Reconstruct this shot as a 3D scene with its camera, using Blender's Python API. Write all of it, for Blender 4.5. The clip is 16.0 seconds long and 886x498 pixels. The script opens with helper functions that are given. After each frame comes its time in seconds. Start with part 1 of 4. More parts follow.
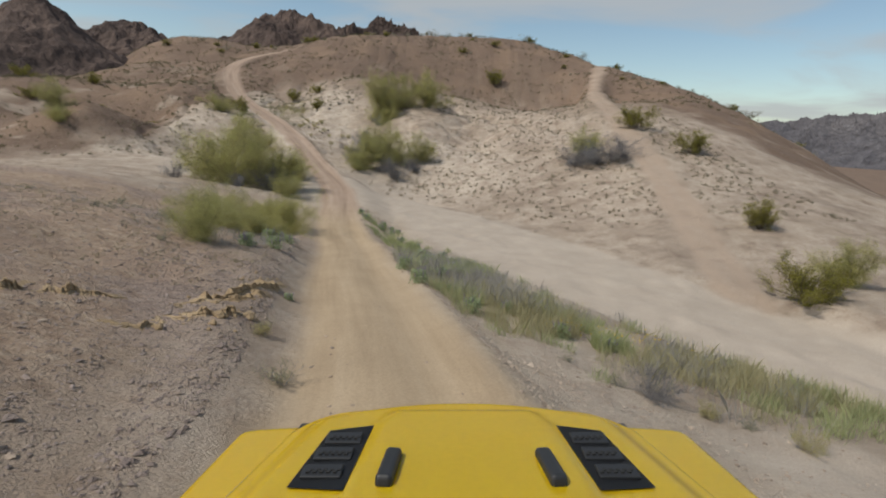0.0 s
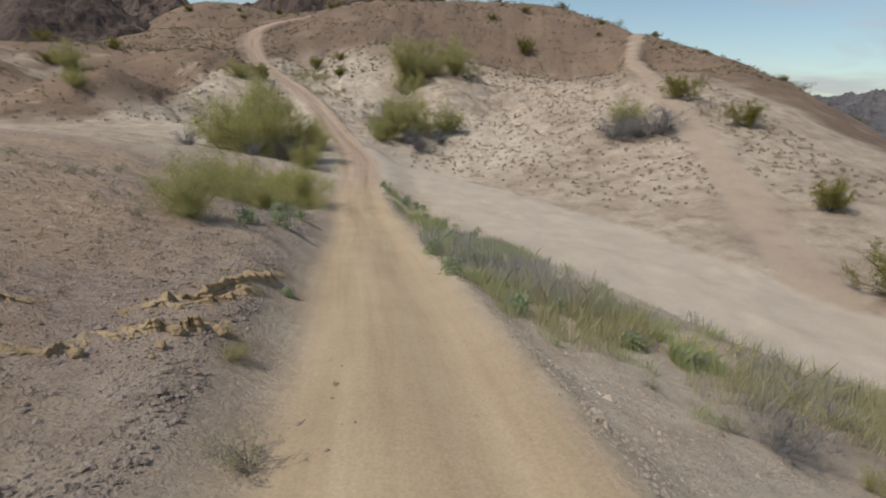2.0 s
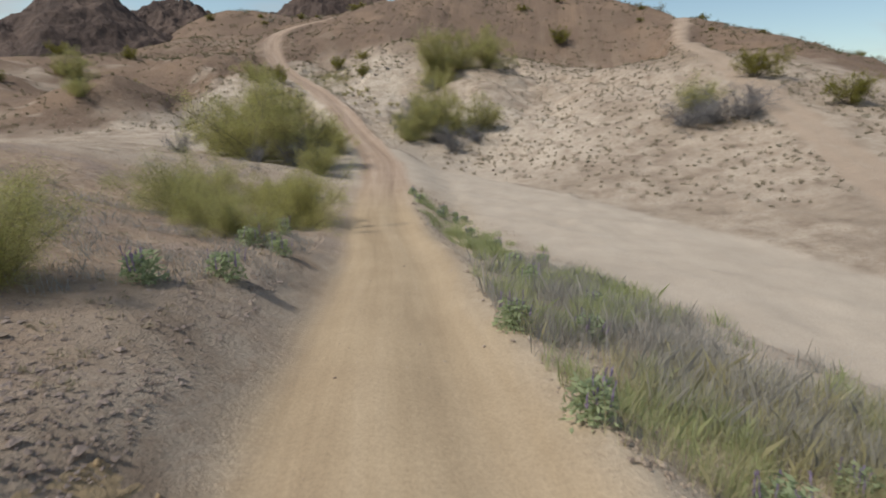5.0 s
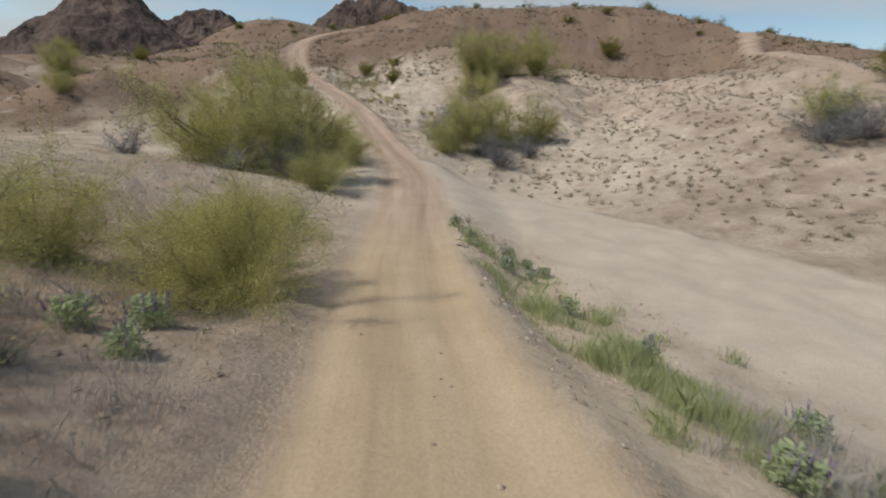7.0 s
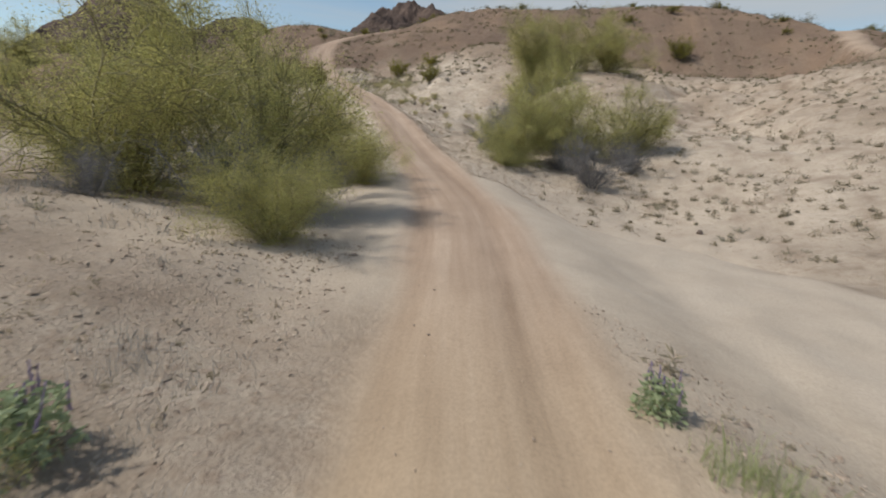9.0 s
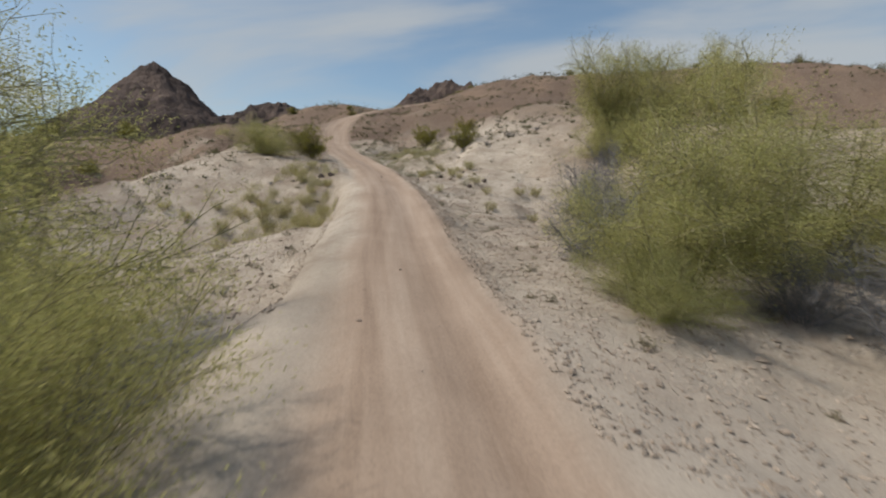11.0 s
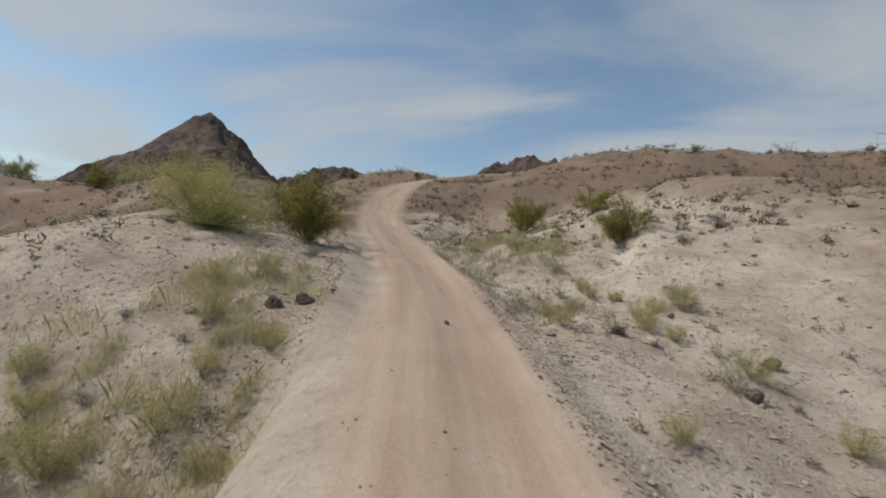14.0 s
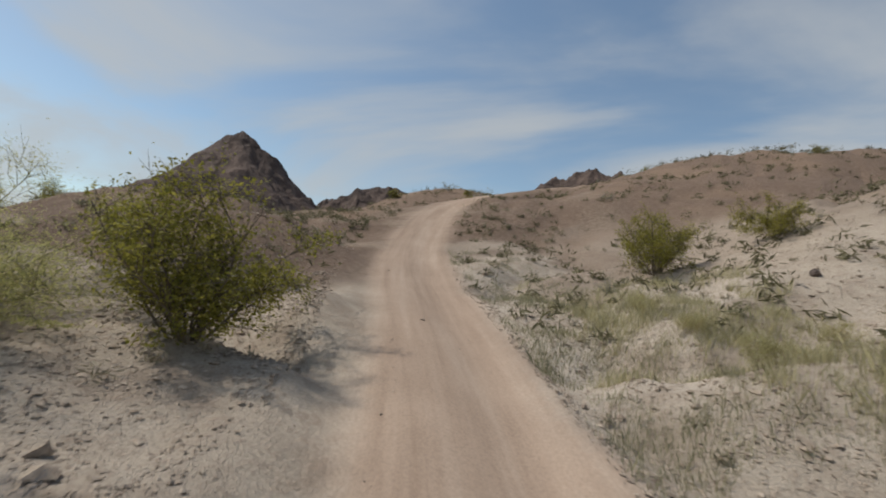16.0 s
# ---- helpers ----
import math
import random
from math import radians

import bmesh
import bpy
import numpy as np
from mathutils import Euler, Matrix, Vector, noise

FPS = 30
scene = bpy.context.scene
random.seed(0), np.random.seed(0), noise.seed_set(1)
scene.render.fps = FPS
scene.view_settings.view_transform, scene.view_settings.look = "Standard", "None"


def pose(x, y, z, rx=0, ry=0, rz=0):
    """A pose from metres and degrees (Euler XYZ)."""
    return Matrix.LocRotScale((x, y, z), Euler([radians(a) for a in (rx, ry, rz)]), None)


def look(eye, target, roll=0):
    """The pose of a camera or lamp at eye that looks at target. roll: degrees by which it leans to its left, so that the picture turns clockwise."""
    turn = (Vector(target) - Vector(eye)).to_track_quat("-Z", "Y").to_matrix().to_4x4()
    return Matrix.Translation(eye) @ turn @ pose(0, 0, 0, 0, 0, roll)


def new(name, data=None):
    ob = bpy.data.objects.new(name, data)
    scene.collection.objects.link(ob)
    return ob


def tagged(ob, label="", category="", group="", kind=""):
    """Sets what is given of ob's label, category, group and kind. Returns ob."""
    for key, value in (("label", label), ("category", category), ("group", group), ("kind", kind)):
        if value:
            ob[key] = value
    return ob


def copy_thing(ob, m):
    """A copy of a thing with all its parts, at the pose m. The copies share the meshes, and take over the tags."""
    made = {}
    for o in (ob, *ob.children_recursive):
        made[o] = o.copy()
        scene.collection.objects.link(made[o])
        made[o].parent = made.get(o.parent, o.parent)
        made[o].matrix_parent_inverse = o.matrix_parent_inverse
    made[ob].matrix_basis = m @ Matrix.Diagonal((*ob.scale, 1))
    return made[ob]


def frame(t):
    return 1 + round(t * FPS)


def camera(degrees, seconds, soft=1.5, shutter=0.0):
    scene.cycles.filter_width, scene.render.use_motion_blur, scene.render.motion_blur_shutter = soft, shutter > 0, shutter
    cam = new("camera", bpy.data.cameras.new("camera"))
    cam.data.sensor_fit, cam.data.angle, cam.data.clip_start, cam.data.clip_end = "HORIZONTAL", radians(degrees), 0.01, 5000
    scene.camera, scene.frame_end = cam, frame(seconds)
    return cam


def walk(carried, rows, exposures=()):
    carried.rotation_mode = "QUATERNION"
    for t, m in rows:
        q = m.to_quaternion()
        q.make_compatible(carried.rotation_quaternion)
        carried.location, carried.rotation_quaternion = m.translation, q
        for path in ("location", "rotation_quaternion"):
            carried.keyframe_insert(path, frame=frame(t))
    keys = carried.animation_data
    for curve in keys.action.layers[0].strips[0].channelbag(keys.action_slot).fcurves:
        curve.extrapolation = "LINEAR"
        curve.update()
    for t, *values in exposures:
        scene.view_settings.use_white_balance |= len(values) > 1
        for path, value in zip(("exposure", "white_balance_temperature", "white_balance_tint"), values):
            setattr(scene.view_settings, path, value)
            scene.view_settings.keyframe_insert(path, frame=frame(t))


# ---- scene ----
cam = camera(83.8, 16.0, 1.95, 0.16)
# seconds, place of the eye in metres, and its turn in degrees
PATH = [
    (0.0, 0.00, -0.00, 2.00, 76.24, -3.01, -0.01),
    (0.5, -0.07, 0.38, 1.94, 75.67, -3.65, 0.57),
    (1.0, -0.14, 0.96, 1.83, 74.58, -3.75, 1.25),
    (1.5, -0.21, 1.58, 1.73, 73.89, -3.37, 1.94),
    (2.0, -0.32, 2.27, 1.60, 73.12, -3.45, 2.75),
    (2.5, -0.41, 3.01, 1.50, 72.48, -3.02, 3.46),
    (3.0, -0.52, 3.77, 1.37, 72.21, -2.41, 4.07),
    (3.5, -0.65, 4.70, 1.17, 71.90, -1.86, 4.72),
    (4.0, -0.74, 5.63, 1.00, 72.31, -0.63, 5.07),
    (4.2, -0.77, 5.98, 0.94, 72.61, -0.60, 5.29),
    (6.3, -2.44, 13.11, -0.08, 74.33, -2.40, 7.64),
    (6.5, -2.58, 14.01, -0.23, 74.55, -2.99, 8.25),
    (7.0, -3.04, 16.25, -0.53, 75.73, -2.25, 9.09),
    (7.5, -3.62, 18.69, -0.88, 75.76, -3.13, 10.31),
    (8.0, -4.26, 21.20, -1.09, 75.87, -2.99, 11.35),
    (8.5, -5.06, 23.74, -1.20, 77.35, -2.28, 11.95),
    (8.7, -5.40, 24.69, -1.29, 77.32, -2.56, 12.35),
    (10.8, -8.13, 38.15, -1.08, 82.50, 0.23, 16.93),
    (11.0, -8.77, 39.56, -0.82, 86.03, -1.04, 17.70),
    (11.5, -10.04, 42.83, -0.65, 88.67, 0.23, 18.74),
    (12.0, -11.76, 45.64, -0.09, 93.42, -8.72, 19.37),
    (12.5, -12.79, 48.17, 0.29, 96.33, -5.20, 20.06),
    (13.0, -13.94, 50.47, 0.86, 94.55, -8.16, 20.52),
    (13.5, -14.86, 52.91, 1.26, 93.97, -2.91, 24.03),
    (14.0, -16.10, 55.13, 1.65, 94.30, -6.21, 24.81),
    (14.5, -17.17, 57.37, 2.15, 94.41, -5.38, 25.27),
    (15.0, -18.31, 59.44, 2.56, 95.22, -6.64, 26.03),
    (15.5, -19.50, 61.37, 3.00, 96.05, -8.13, 27.88),
    (16.0, -20.85, 63.52, 3.37, 96.01, -6.06, 30.76),
]
walk(cam, [(t, pose(x, y, z, rx, ry, rz)) for t, x, y, z, rx, ry, rz in PATH],
     [(0.0, -0.06), (3.0, 0.03), (7.0, 0.06), (8.5, 0.1), (11.0, 0.02), (16.0, 0.03)])

# ---- light ----
SUN_ELEVATION, SUN_FROM = 52.0, (-1.0, -0.42)
sun = new("sun", bpy.data.lights.new("sun", "SUN"))
sun.data.energy, sun.data.angle, sun.data.color = 3.36, radians(2.5), (1.0, 0.94, 0.835)
up = math.tan(radians(SUN_ELEVATION)) * math.hypot(*SUN_FROM)
sun.matrix_world = look((SUN_FROM[0] * 60, SUN_FROM[1] * 60 + 30, up * 60), (0, 30, 0))

world = bpy.data.worlds.new("desert_sky")
scene.world = world
world.use_nodes = True
wn, wl = world.node_tree.nodes, world.node_tree.links
wn.clear()


def wnode(kind, **values):
    n = wn.new(kind)
    for k, v in values.items():
        n.inputs[k].default_value = v
    return n


w_out, w_bg = wn.new("ShaderNodeOutputWorld"), wnode("ShaderNodeBackground", Strength=0.118)
w_tc, w_sep = wn.new("ShaderNodeTexCoord"), wn.new("ShaderNodeSeparateXYZ")
wl.new(w_tc.outputs["Generated"], w_sep.inputs[0])
w_low = wn.new("ShaderNodeMath")
w_low.operation = "MAXIMUM"
w_low.inputs[1].default_value = 0.03
wl.new(w_sep.outputs[2], w_low.inputs[0])
w_dir = wn.new("ShaderNodeCombineXYZ")
wl.new(w_sep.outputs[0], w_dir.inputs[0]), wl.new(w_sep.outputs[1], w_dir.inputs[1]), wl.new(w_low.outputs[0], w_dir.inputs[2])
w_sky = wn.new("ShaderNodeTexSky")
w_sky.sky_type, w_sky.sun_disc = "NISHITA", False
w_sky.sun_elevation, w_sky.sun_rotation = radians(SUN_ELEVATION), math.atan2(SUN_FROM[0], SUN_FROM[1])
w_sky.air_density, w_sky.dust_density, w_sky.ozone_density = 1.0, 0.6, 1.0
wl.new(w_dir.outputs[0], w_sky.inputs[0])
# high cloud: the sky's directions laid on a flat layer overhead
w_add = wn.new("ShaderNodeMath")
w_add.operation = "ADD"
w_add.inputs[1].default_value = 0.16
wl.new(w_low.outputs[0], w_add.inputs[0])
w_flat = wn.new("ShaderNodeVectorMath")
w_flat.operation = "DIVIDE"
w_den = wn.new("ShaderNodeCombineXYZ")
for i in range(3):
    wl.new(w_add.outputs[0], w_den.inputs[i])
wl.new(w_dir.outputs[0], w_flat.inputs[0]), wl.new(w_den.outputs[0], w_flat.inputs[1])
w_map = wn.new("ShaderNodeMapping")
w_map.inputs["Scale"].default_value, w_map.inputs["Rotation"].default_value, w_map.inputs["Location"].default_value = (0.75, 1.15, 0.0), (0, 0, radians(-22)), (0.4, 0.9, 0)
wl.new(w_flat.outputs[0], w_map.inputs[0])
w_noise = wnode("ShaderNodeTexNoise", Scale=0.95, Detail=8.0, Roughness=0.5, Distortion=0.6)
wl.new(w_map.outputs[0], w_noise.inputs["Vector"])
w_ramp = wn.new("ShaderNodeValToRGB")
w_ramp.color_ramp.interpolation = "EASE"
w_ramp.color_ramp.elements[0].position, w_ramp.color_ramp.elements[1].position = 0.39, 0.64
wl.new(w_noise.outputs[0], w_ramp.inputs[0])
w_amt = wn.new("ShaderNodeMath")
w_amt.operation = "MULTIPLY_ADD"
w_amt.inputs[1].default_value, w_amt.inputs[2].default_value = 0.78, 0.03
wl.new(w_ramp.outputs[0], w_amt.inputs[0])
w_mix = wn.new("ShaderNodeMix")
w_mix.data_type = "RGBA"
w_mix.inputs["B"].default_value = (3.95, 4.14, 4.25, 1)
w_tint = wn.new("ShaderNodeMix")
w_tint.data_type, w_tint.blend_type = "RGBA", "MULTIPLY"
w_tint.inputs["Factor"].default_value, w_tint.inputs["B"].default_value = 1.0, (1.0, 1.02, 0.95, 1)
wl.new(w_sky.outputs[0], w_tint.inputs["A"])
wl.new(w_amt.outputs[0], w_mix.inputs["Factor"]), wl.new(w_tint.outputs["Result"], w_mix.inputs["A"])
wl.new(w_mix.outputs["Result"], w_bg.inputs[0]), wl.new(w_bg.outputs[0], w_out.inputs[0])


# ---- materials ----
def shade(name, roughness=0.9, metallic=0.0, specular=0.3):
    m = bpy.data.materials.new(name)
    m.use_nodes = True
    b = m.node_tree.nodes["Principled BSDF"]
    b.inputs["Roughness"].default_value, b.inputs["Metallic"].default_value = roughness, metallic
    b.inputs["Specular IOR Level"].default_value = specular
    return m, m.node_tree.nodes, m.node_tree.links, b


def noise_of(nodes, links, vector, scale, detail=4.0, rough=0.55):
    n = nodes.new("ShaderNodeTexNoise")
    n.inputs["Scale"].default_value, n.inputs["Detail"].default_value, n.inputs["Roughness"].default_value = scale, detail, rough
    links.new(vector, n.inputs["Vector"])
    return n.outputs[0]


def ramp_of(nodes, links, value, stops):
    r = nodes.new("ShaderNodeValToRGB")
    while len(r.color_ramp.elements) < len(stops):
        r.color_ramp.elements.new(0.5)
    for e, (p, c) in zip(r.color_ramp.elements, stops):
        e.position, e.color = p, (*c, 1)
    links.new(value, r.inputs[0])
    return r.outputs[0]


def blend(nodes, links, factor, a, b, how="MIX"):
    m = nodes.new("ShaderNodeMix")
    m.data_type, m.blend_type = "RGBA", how
    for socket, v in (("Factor", factor), ("A", a), ("B", b)):
        if isinstance(v, (int, float)):
            m.inputs[socket].default_value = v
        elif isinstance(v, tuple):
            m.inputs[socket].default_value = (*v, 1)
        else:
            links.new(v, m.inputs[socket])
    return m.outputs["Result"]


def relief(nodes, links, b, height, strength, distance):
    n = nodes.new("ShaderNodeBump")
    n.inputs["Strength"].default_value, n.inputs["Distance"].default_value = strength, distance
    links.new(height, n.inputs["Height"])
    links.new(n.outputs[0], b.inputs["Normal"])


def place_of(nodes):
    return nodes.new("ShaderNodeTexCoord").outputs["Object"]


def attribute(nodes, name):
    a = nodes.new("ShaderNodeAttribute")
    a.attribute_name = name
    return a.outputs["Fac"]


def ground_material():
    m, n, l, b = shade("desert_ground", 0.95, 0, 0.15)
    p = place_of(n)
    big, mid, small, tiny = noise_of(n, l, p, 0.13, 5), noise_of(n, l, p, 0.8, 7, 0.62), noise_of(n, l, p, 5.0, 7, 0.7), noise_of(n, l, p, 30.0, 5, 0.75)
    gravel = ramp_of(n, l, small, [(0.32, (0.13, 0.095, 0.07)), (0.5, (0.245, 0.19, 0.145)), (0.68, (0.37, 0.30, 0.235))])
    gravel = blend(n, l, ramp_of(n, l, mid, [(0.4, (0, 0, 0)), (0.62, (0.7, 0.7, 0.7))]), gravel, (0.315, 0.24, 0.175))
    gravel = blend(n, l, ramp_of(n, l, big, [(0.45, (0, 0, 0)), (0.6, (0.5, 0.5, 0.5))]), gravel, (0.19, 0.14, 0.112))
    tan = ramp_of(n, l, small, [(0.32, (0.265, 0.185, 0.132)), (0.5, (0.41, 0.305, 0.222)), (0.68, (0.50, 0.40, 0.305))])
    tan = blend(n, l, ramp_of(n, l, mid, [(0.42, (0, 0, 0)), (0.62, (0.75, 0.75, 0.75))]), tan, (0.345, 0.252, 0.192))
    slate = ramp_of(n, l, small, [(0.32, (0.165, 0.125, 0.108)), (0.5, (0.295, 0.23, 0.20)), (0.68, (0.42, 0.345, 0.305))])
    tan = blend(n, l, ramp_of(n, l, noise_of(n, l, p, 0.45, 6, 0.6), [(0.48, (0, 0, 0)), (0.58, (0.65, 0.65, 0.65))]), tan, slate)
    gravel = blend(n, l, attribute(n, "far_road"), tan, gravel)
    clay = ramp_of(n, l, mid, [(0.33, (0.265, 0.205, 0.158)), (0.47, (0.395, 0.325, 0.26)), (0.7, (0.495, 0.417, 0.34))])
    clay = blend(n, l, ramp_of(n, l, small, [(0.5, (0, 0, 0)), (0.64, (0.75, 0.75, 0.75))]), clay, (0.31, 0.235, 0.18))
    bright = ramp_of(n, l, mid, [(0.33, (0.40, 0.325, 0.26)), (0.5, (0.52, 0.445, 0.365)), (0.7, (0.60, 0.52, 0.435))])
    bright = blend(n, l, ramp_of(n, l, small, [(0.52, (0, 0, 0)), (0.66, (0.6, 0.6, 0.6))]), bright, (0.36, 0.285, 0.225))
    patch = noise_of(n, l, p, 0.28, 6, 0.6)
    clay = blend(n, l, ramp_of(n, l, patch, [(0.46, (0, 0, 0)), (0.62, (0.5, 0.5, 0.5))]), clay, gravel)
    clay = blend(n, l, attribute(n, "pale"), clay, bright)
    sand = ramp_of(n, l, mid, [(0.3, (0.385, 0.325, 0.266)), (0.7, (0.455, 0.39, 0.323))])
    warm = ramp_of(n, l, small, [(0.32, (0.35, 0.27, 0.19)), (0.5, (0.46, 0.37, 0.27)), (0.68, (0.54, 0.45, 0.345))])
    sand = blend(n, l, attribute(n, "far_road"), warm, sand)
    # wheel streaks that run along the road
    lane = n.new("ShaderNodeCombineXYZ")
    l.new(attribute(n, "across"), lane.inputs[0]), l.new(attribute(n, "run"), lane.inputs[1])
    streak = noise_of(n, l, lane.outputs[0], 2.0, 6, 0.65)
    road = ramp_of(n, l, streak, [(0.3, (0.325, 0.245, 0.162)), (0.5, (0.395, 0.304, 0.204)), (0.7, (0.44, 0.345, 0.24))])
    red = ramp_of(n, l, streak, [(0.32, (0.285, 0.207, 0.155)), (0.5, (0.36, 0.27, 0.207)), (0.68, (0.425, 0.332, 0.262))])
    road = blend(n, l, attribute(n, "far_road"), road, red)
    road = blend(n, l, 0.3, road, ramp_of(n, l, mid, [(0.35, (0.75, 0.72, 0.7)), (0.65, (1.1, 1.1, 1.1))]), "MULTIPLY")
    brown = ramp_of(n, l, small, [(0.32, (0.115, 0.078, 0.057)), (0.5, (0.195, 0.138, 0.103)), (0.7, (0.27, 0.202, 0.156))])
    brown = blend(n, l, ramp_of(n, l, mid, [(0.42, (0, 0, 0)), (0.62, (0.7, 0.7, 0.7))]), brown, (0.17, 0.12, 0.09))
    brown = blend(n, l, ramp_of(n, l, big, [(0.48, (0, 0, 0)), (0.62, (0.55, 0.55, 0.55))]), brown, (0.265, 0.185, 0.13))
    c = blend(n, l, attribute(n, "clay"), gravel, clay)
    c = blend(n, l, attribute(n, "brown"), c, brown)
    c = blend(n, l, attribute(n, "wash"), c, sand)
    c = blend(n, l, attribute(n, "road"), c, road)
    c = blend(n, l, attribute(n, "spur"), c, blend(n, l, 0.6, red, (0.45, 0.355, 0.275)))
    c = blend(n, l, 0.4, c, ramp_of(n, l, tiny, [(0.32, (0.5, 0.5, 0.5)), (0.6, (1.1, 1.1, 1.1))]), "MULTIPLY")
    l.new(c, b.inputs["Base Color"])
    bump = n.new("ShaderNodeMath")
    bump.operation = "MULTIPLY_ADD"
    bump.inputs[1].default_value = 0.35
    l.new(tiny, bump.inputs[0]), l.new(small, bump.inputs[2])
    calm = n.new("ShaderNodeMath")
    calm.operation = "MULTIPLY_ADD"
    calm.inputs[1].default_value, calm.inputs[2].default_value = -0.7, 0.9
    worn = n.new("ShaderNodeMath")
    worn.operation = "MAXIMUM"
    l.new(attribute(n, "road"), worn.inputs[0]), l.new(attribute(n, "wash"), worn.inputs[1])
    l.new(worn.outputs[0], calm.inputs[0])
    relief(n, l, b, bump.outputs[0], 0.6, 0.10)
    for link in n["Bump"].inputs["Strength"].links:
        l.remove(link)
    l.new(calm.outputs[0], n["Bump"].inputs["Strength"])
    return m


def rock_material(name, dark, light, scale=1.0):
    m, n, l, b = shade(name, 0.9, 0, 0.2)
    isle = n.new("ShaderNodeNewGeometry").outputs["Random Per Island"]
    p = place_of(n)
    a, c = noise_of(n, l, p, 0.35 * scale, 8, 0.65), noise_of(n, l, p, 3.0 * scale, 6, 0.7)
    col = ramp_of(n, l, a, [(0.32, dark), (0.68, light)])
    col = blend(n, l, 0.6, col, ramp_of(n, l, c, [(0.3, (0.4, 0.38, 0.38)), (0.65, (1, 1, 1))]), "MULTIPLY")
    col = blend(n, l, 0.5, col, ramp_of(n, l, isle, [(0.0, (0.62, 0.6, 0.58)), (1.0, (1.25, 1.22, 1.2))]), "MULTIPLY")
    l.new(col, b.inputs["Base Color"])
    relief(n, l, b, c, 0.8, 0.25 / scale)
    return m


def leaf_material(name, dark, light, through_light=0.4):
    m, n, l, b = shade(name, 0.65, 0, 0.2)
    g = n.new("ShaderNodeNewGeometry")
    col = ramp_of(n, l, g.outputs["Random Per Island"], [(0.0, dark), (1.0, light)])
    col = blend(n, l, 0.3, col, ramp_of(n, l, noise_of(n, l, place_of(n), 2.5), [(0.3, dark), (0.7, light)]))
    info = n.new("ShaderNodeObjectInfo")
    col = blend(n, l, 0.35, col, ramp_of(n, l, info.outputs["Random"], [(0.0, (0.75, 0.8, 0.85)), (1.0, (1.2, 1.12, 0.95))]), "MULTIPLY")
    l.new(col, b.inputs["Base Color"])
    t, mix = n.new("ShaderNodeBsdfTranslucent"), n.new("ShaderNodeMixShader")
    mix.inputs[0].default_value = through_light
    l.new(col, t.inputs["Color"])
    l.new(b.outputs[0], mix.inputs[1]), l.new(t.outputs[0], mix.inputs[2])
    l.new(mix.outputs[0], n["Material Output"].inputs["Surface"])
    return m


def bark_material(name, dark, light):
    m, n, l, b = shade(name, 0.85, 0, 0.2)
    l.new(ramp_of(n, l, noise_of(n, l, place_of(n), 9, 5), [(0.3, dark), (0.7, light)]), b.inputs["Base Color"])
    return m


def plain_material(name, colour, roughness, metallic=0.0, speck=0.12, coat=0.0):
    m, n, l, b = shade(name, roughness, metallic, 0.5)
    f = noise_of(n, l, place_of(n), 40, 5)
    dark = tuple(c * (1 - speck) for c in colour)
    l.new(ramp_of(n, l, f, [(0.3, dark), (0.7, colour)]), b.inputs["Base Color"])
    b.inputs["Coat Weight"].default_value, b.inputs["Coat Roughness"].default_value = coat, 0.08
    return m


GROUND = ground_material()
DARK_ROCK = rock_material("dark_volcanic_rock", (0.035, 0.026, 0.026), (0.19, 0.14, 0.118), 0.32)
# rock of the far range: aerial haze painted in as a flat bluish grey
HAZE_TINTED_ROCK = rock_material("far_rock_painted_haze", (0.12, 0.12, 0.14), (0.20, 0.19, 0.20), 0.02)
STONE = rock_material("desert_stone", (0.27, 0.21, 0.168), (0.50, 0.41, 0.33), 6.0)
OCHRE = rock_material("ochre_clods", (0.34, 0.25, 0.145), (0.50, 0.385, 0.245), 4.0)
PALO_LEAF = leaf_material("palo_verde_leaf", (0.275, 0.283, 0.098), (0.575, 0.54, 0.23), 0.5)
PALO_BARK = bark_material("palo_verde_bark", (0.14, 0.13, 0.06), (0.32, 0.29, 0.17))
CREO_LEAF = leaf_material("creosote_leaf", (0.13, 0.132, 0.025), (0.36, 0.325, 0.07), 0.45)
CREO_BARK = bark_material("creosote_bark", (0.07, 0.055, 0.04), (0.18, 0.15, 0.11))
GREY_TWIG = bark_material("grey_twigs", (0.105, 0.10, 0.10), (0.28, 0.265, 0.26))
SAGE_LEAF = leaf_material("sage_leaf", (0.205, 0.20, 0.125), (0.41, 0.39, 0.265))
GRASS_GREEN = leaf_material("fresh_grass", (0.30, 0.345, 0.17), (0.56, 0.58, 0.34), 0.5)
GRASS_DRY = leaf_material("dry_grass", (0.38, 0.345, 0.19), (0.60, 0.55, 0.35), 0.45)
LUPIN_LEAF = leaf_material("lupine_leaf", (0.27, 0.33, 0.19), (0.47, 0.53, 0.33), 0.5)
LUPIN_BLOOM = leaf_material("lupine_bloom", (0.22, 0.17, 0.30), (0.45, 0.38, 0.52))
YELLOW_BLOOM = leaf_material("yellow_bloom", (0.55, 0.38, 0.02), (0.75, 0.55, 0.04))
GREY_LEAF = leaf_material("grey_fine_twigs", (0.10, 0.10, 0.115), (0.26, 0.255, 0.28), 0.25)
STRAW_TWIG = bark_material("straw_twigs", (0.20, 0.16, 0.09), (0.40, 0.34, 0.21))
WEED_LEAF = leaf_material("weed_leaf", (0.28, 0.26, 0.112), (0.52, 0.475, 0.235), 0.45)
SLATE_STONE = rock_material("purple_grey_stone", (0.23, 0.185, 0.165), (0.44, 0.365, 0.325), 6.0)
DARK_STONE = rock_material("dark_stone", (0.085, 0.068, 0.062), (0.21, 0.165, 0.145), 6.0)
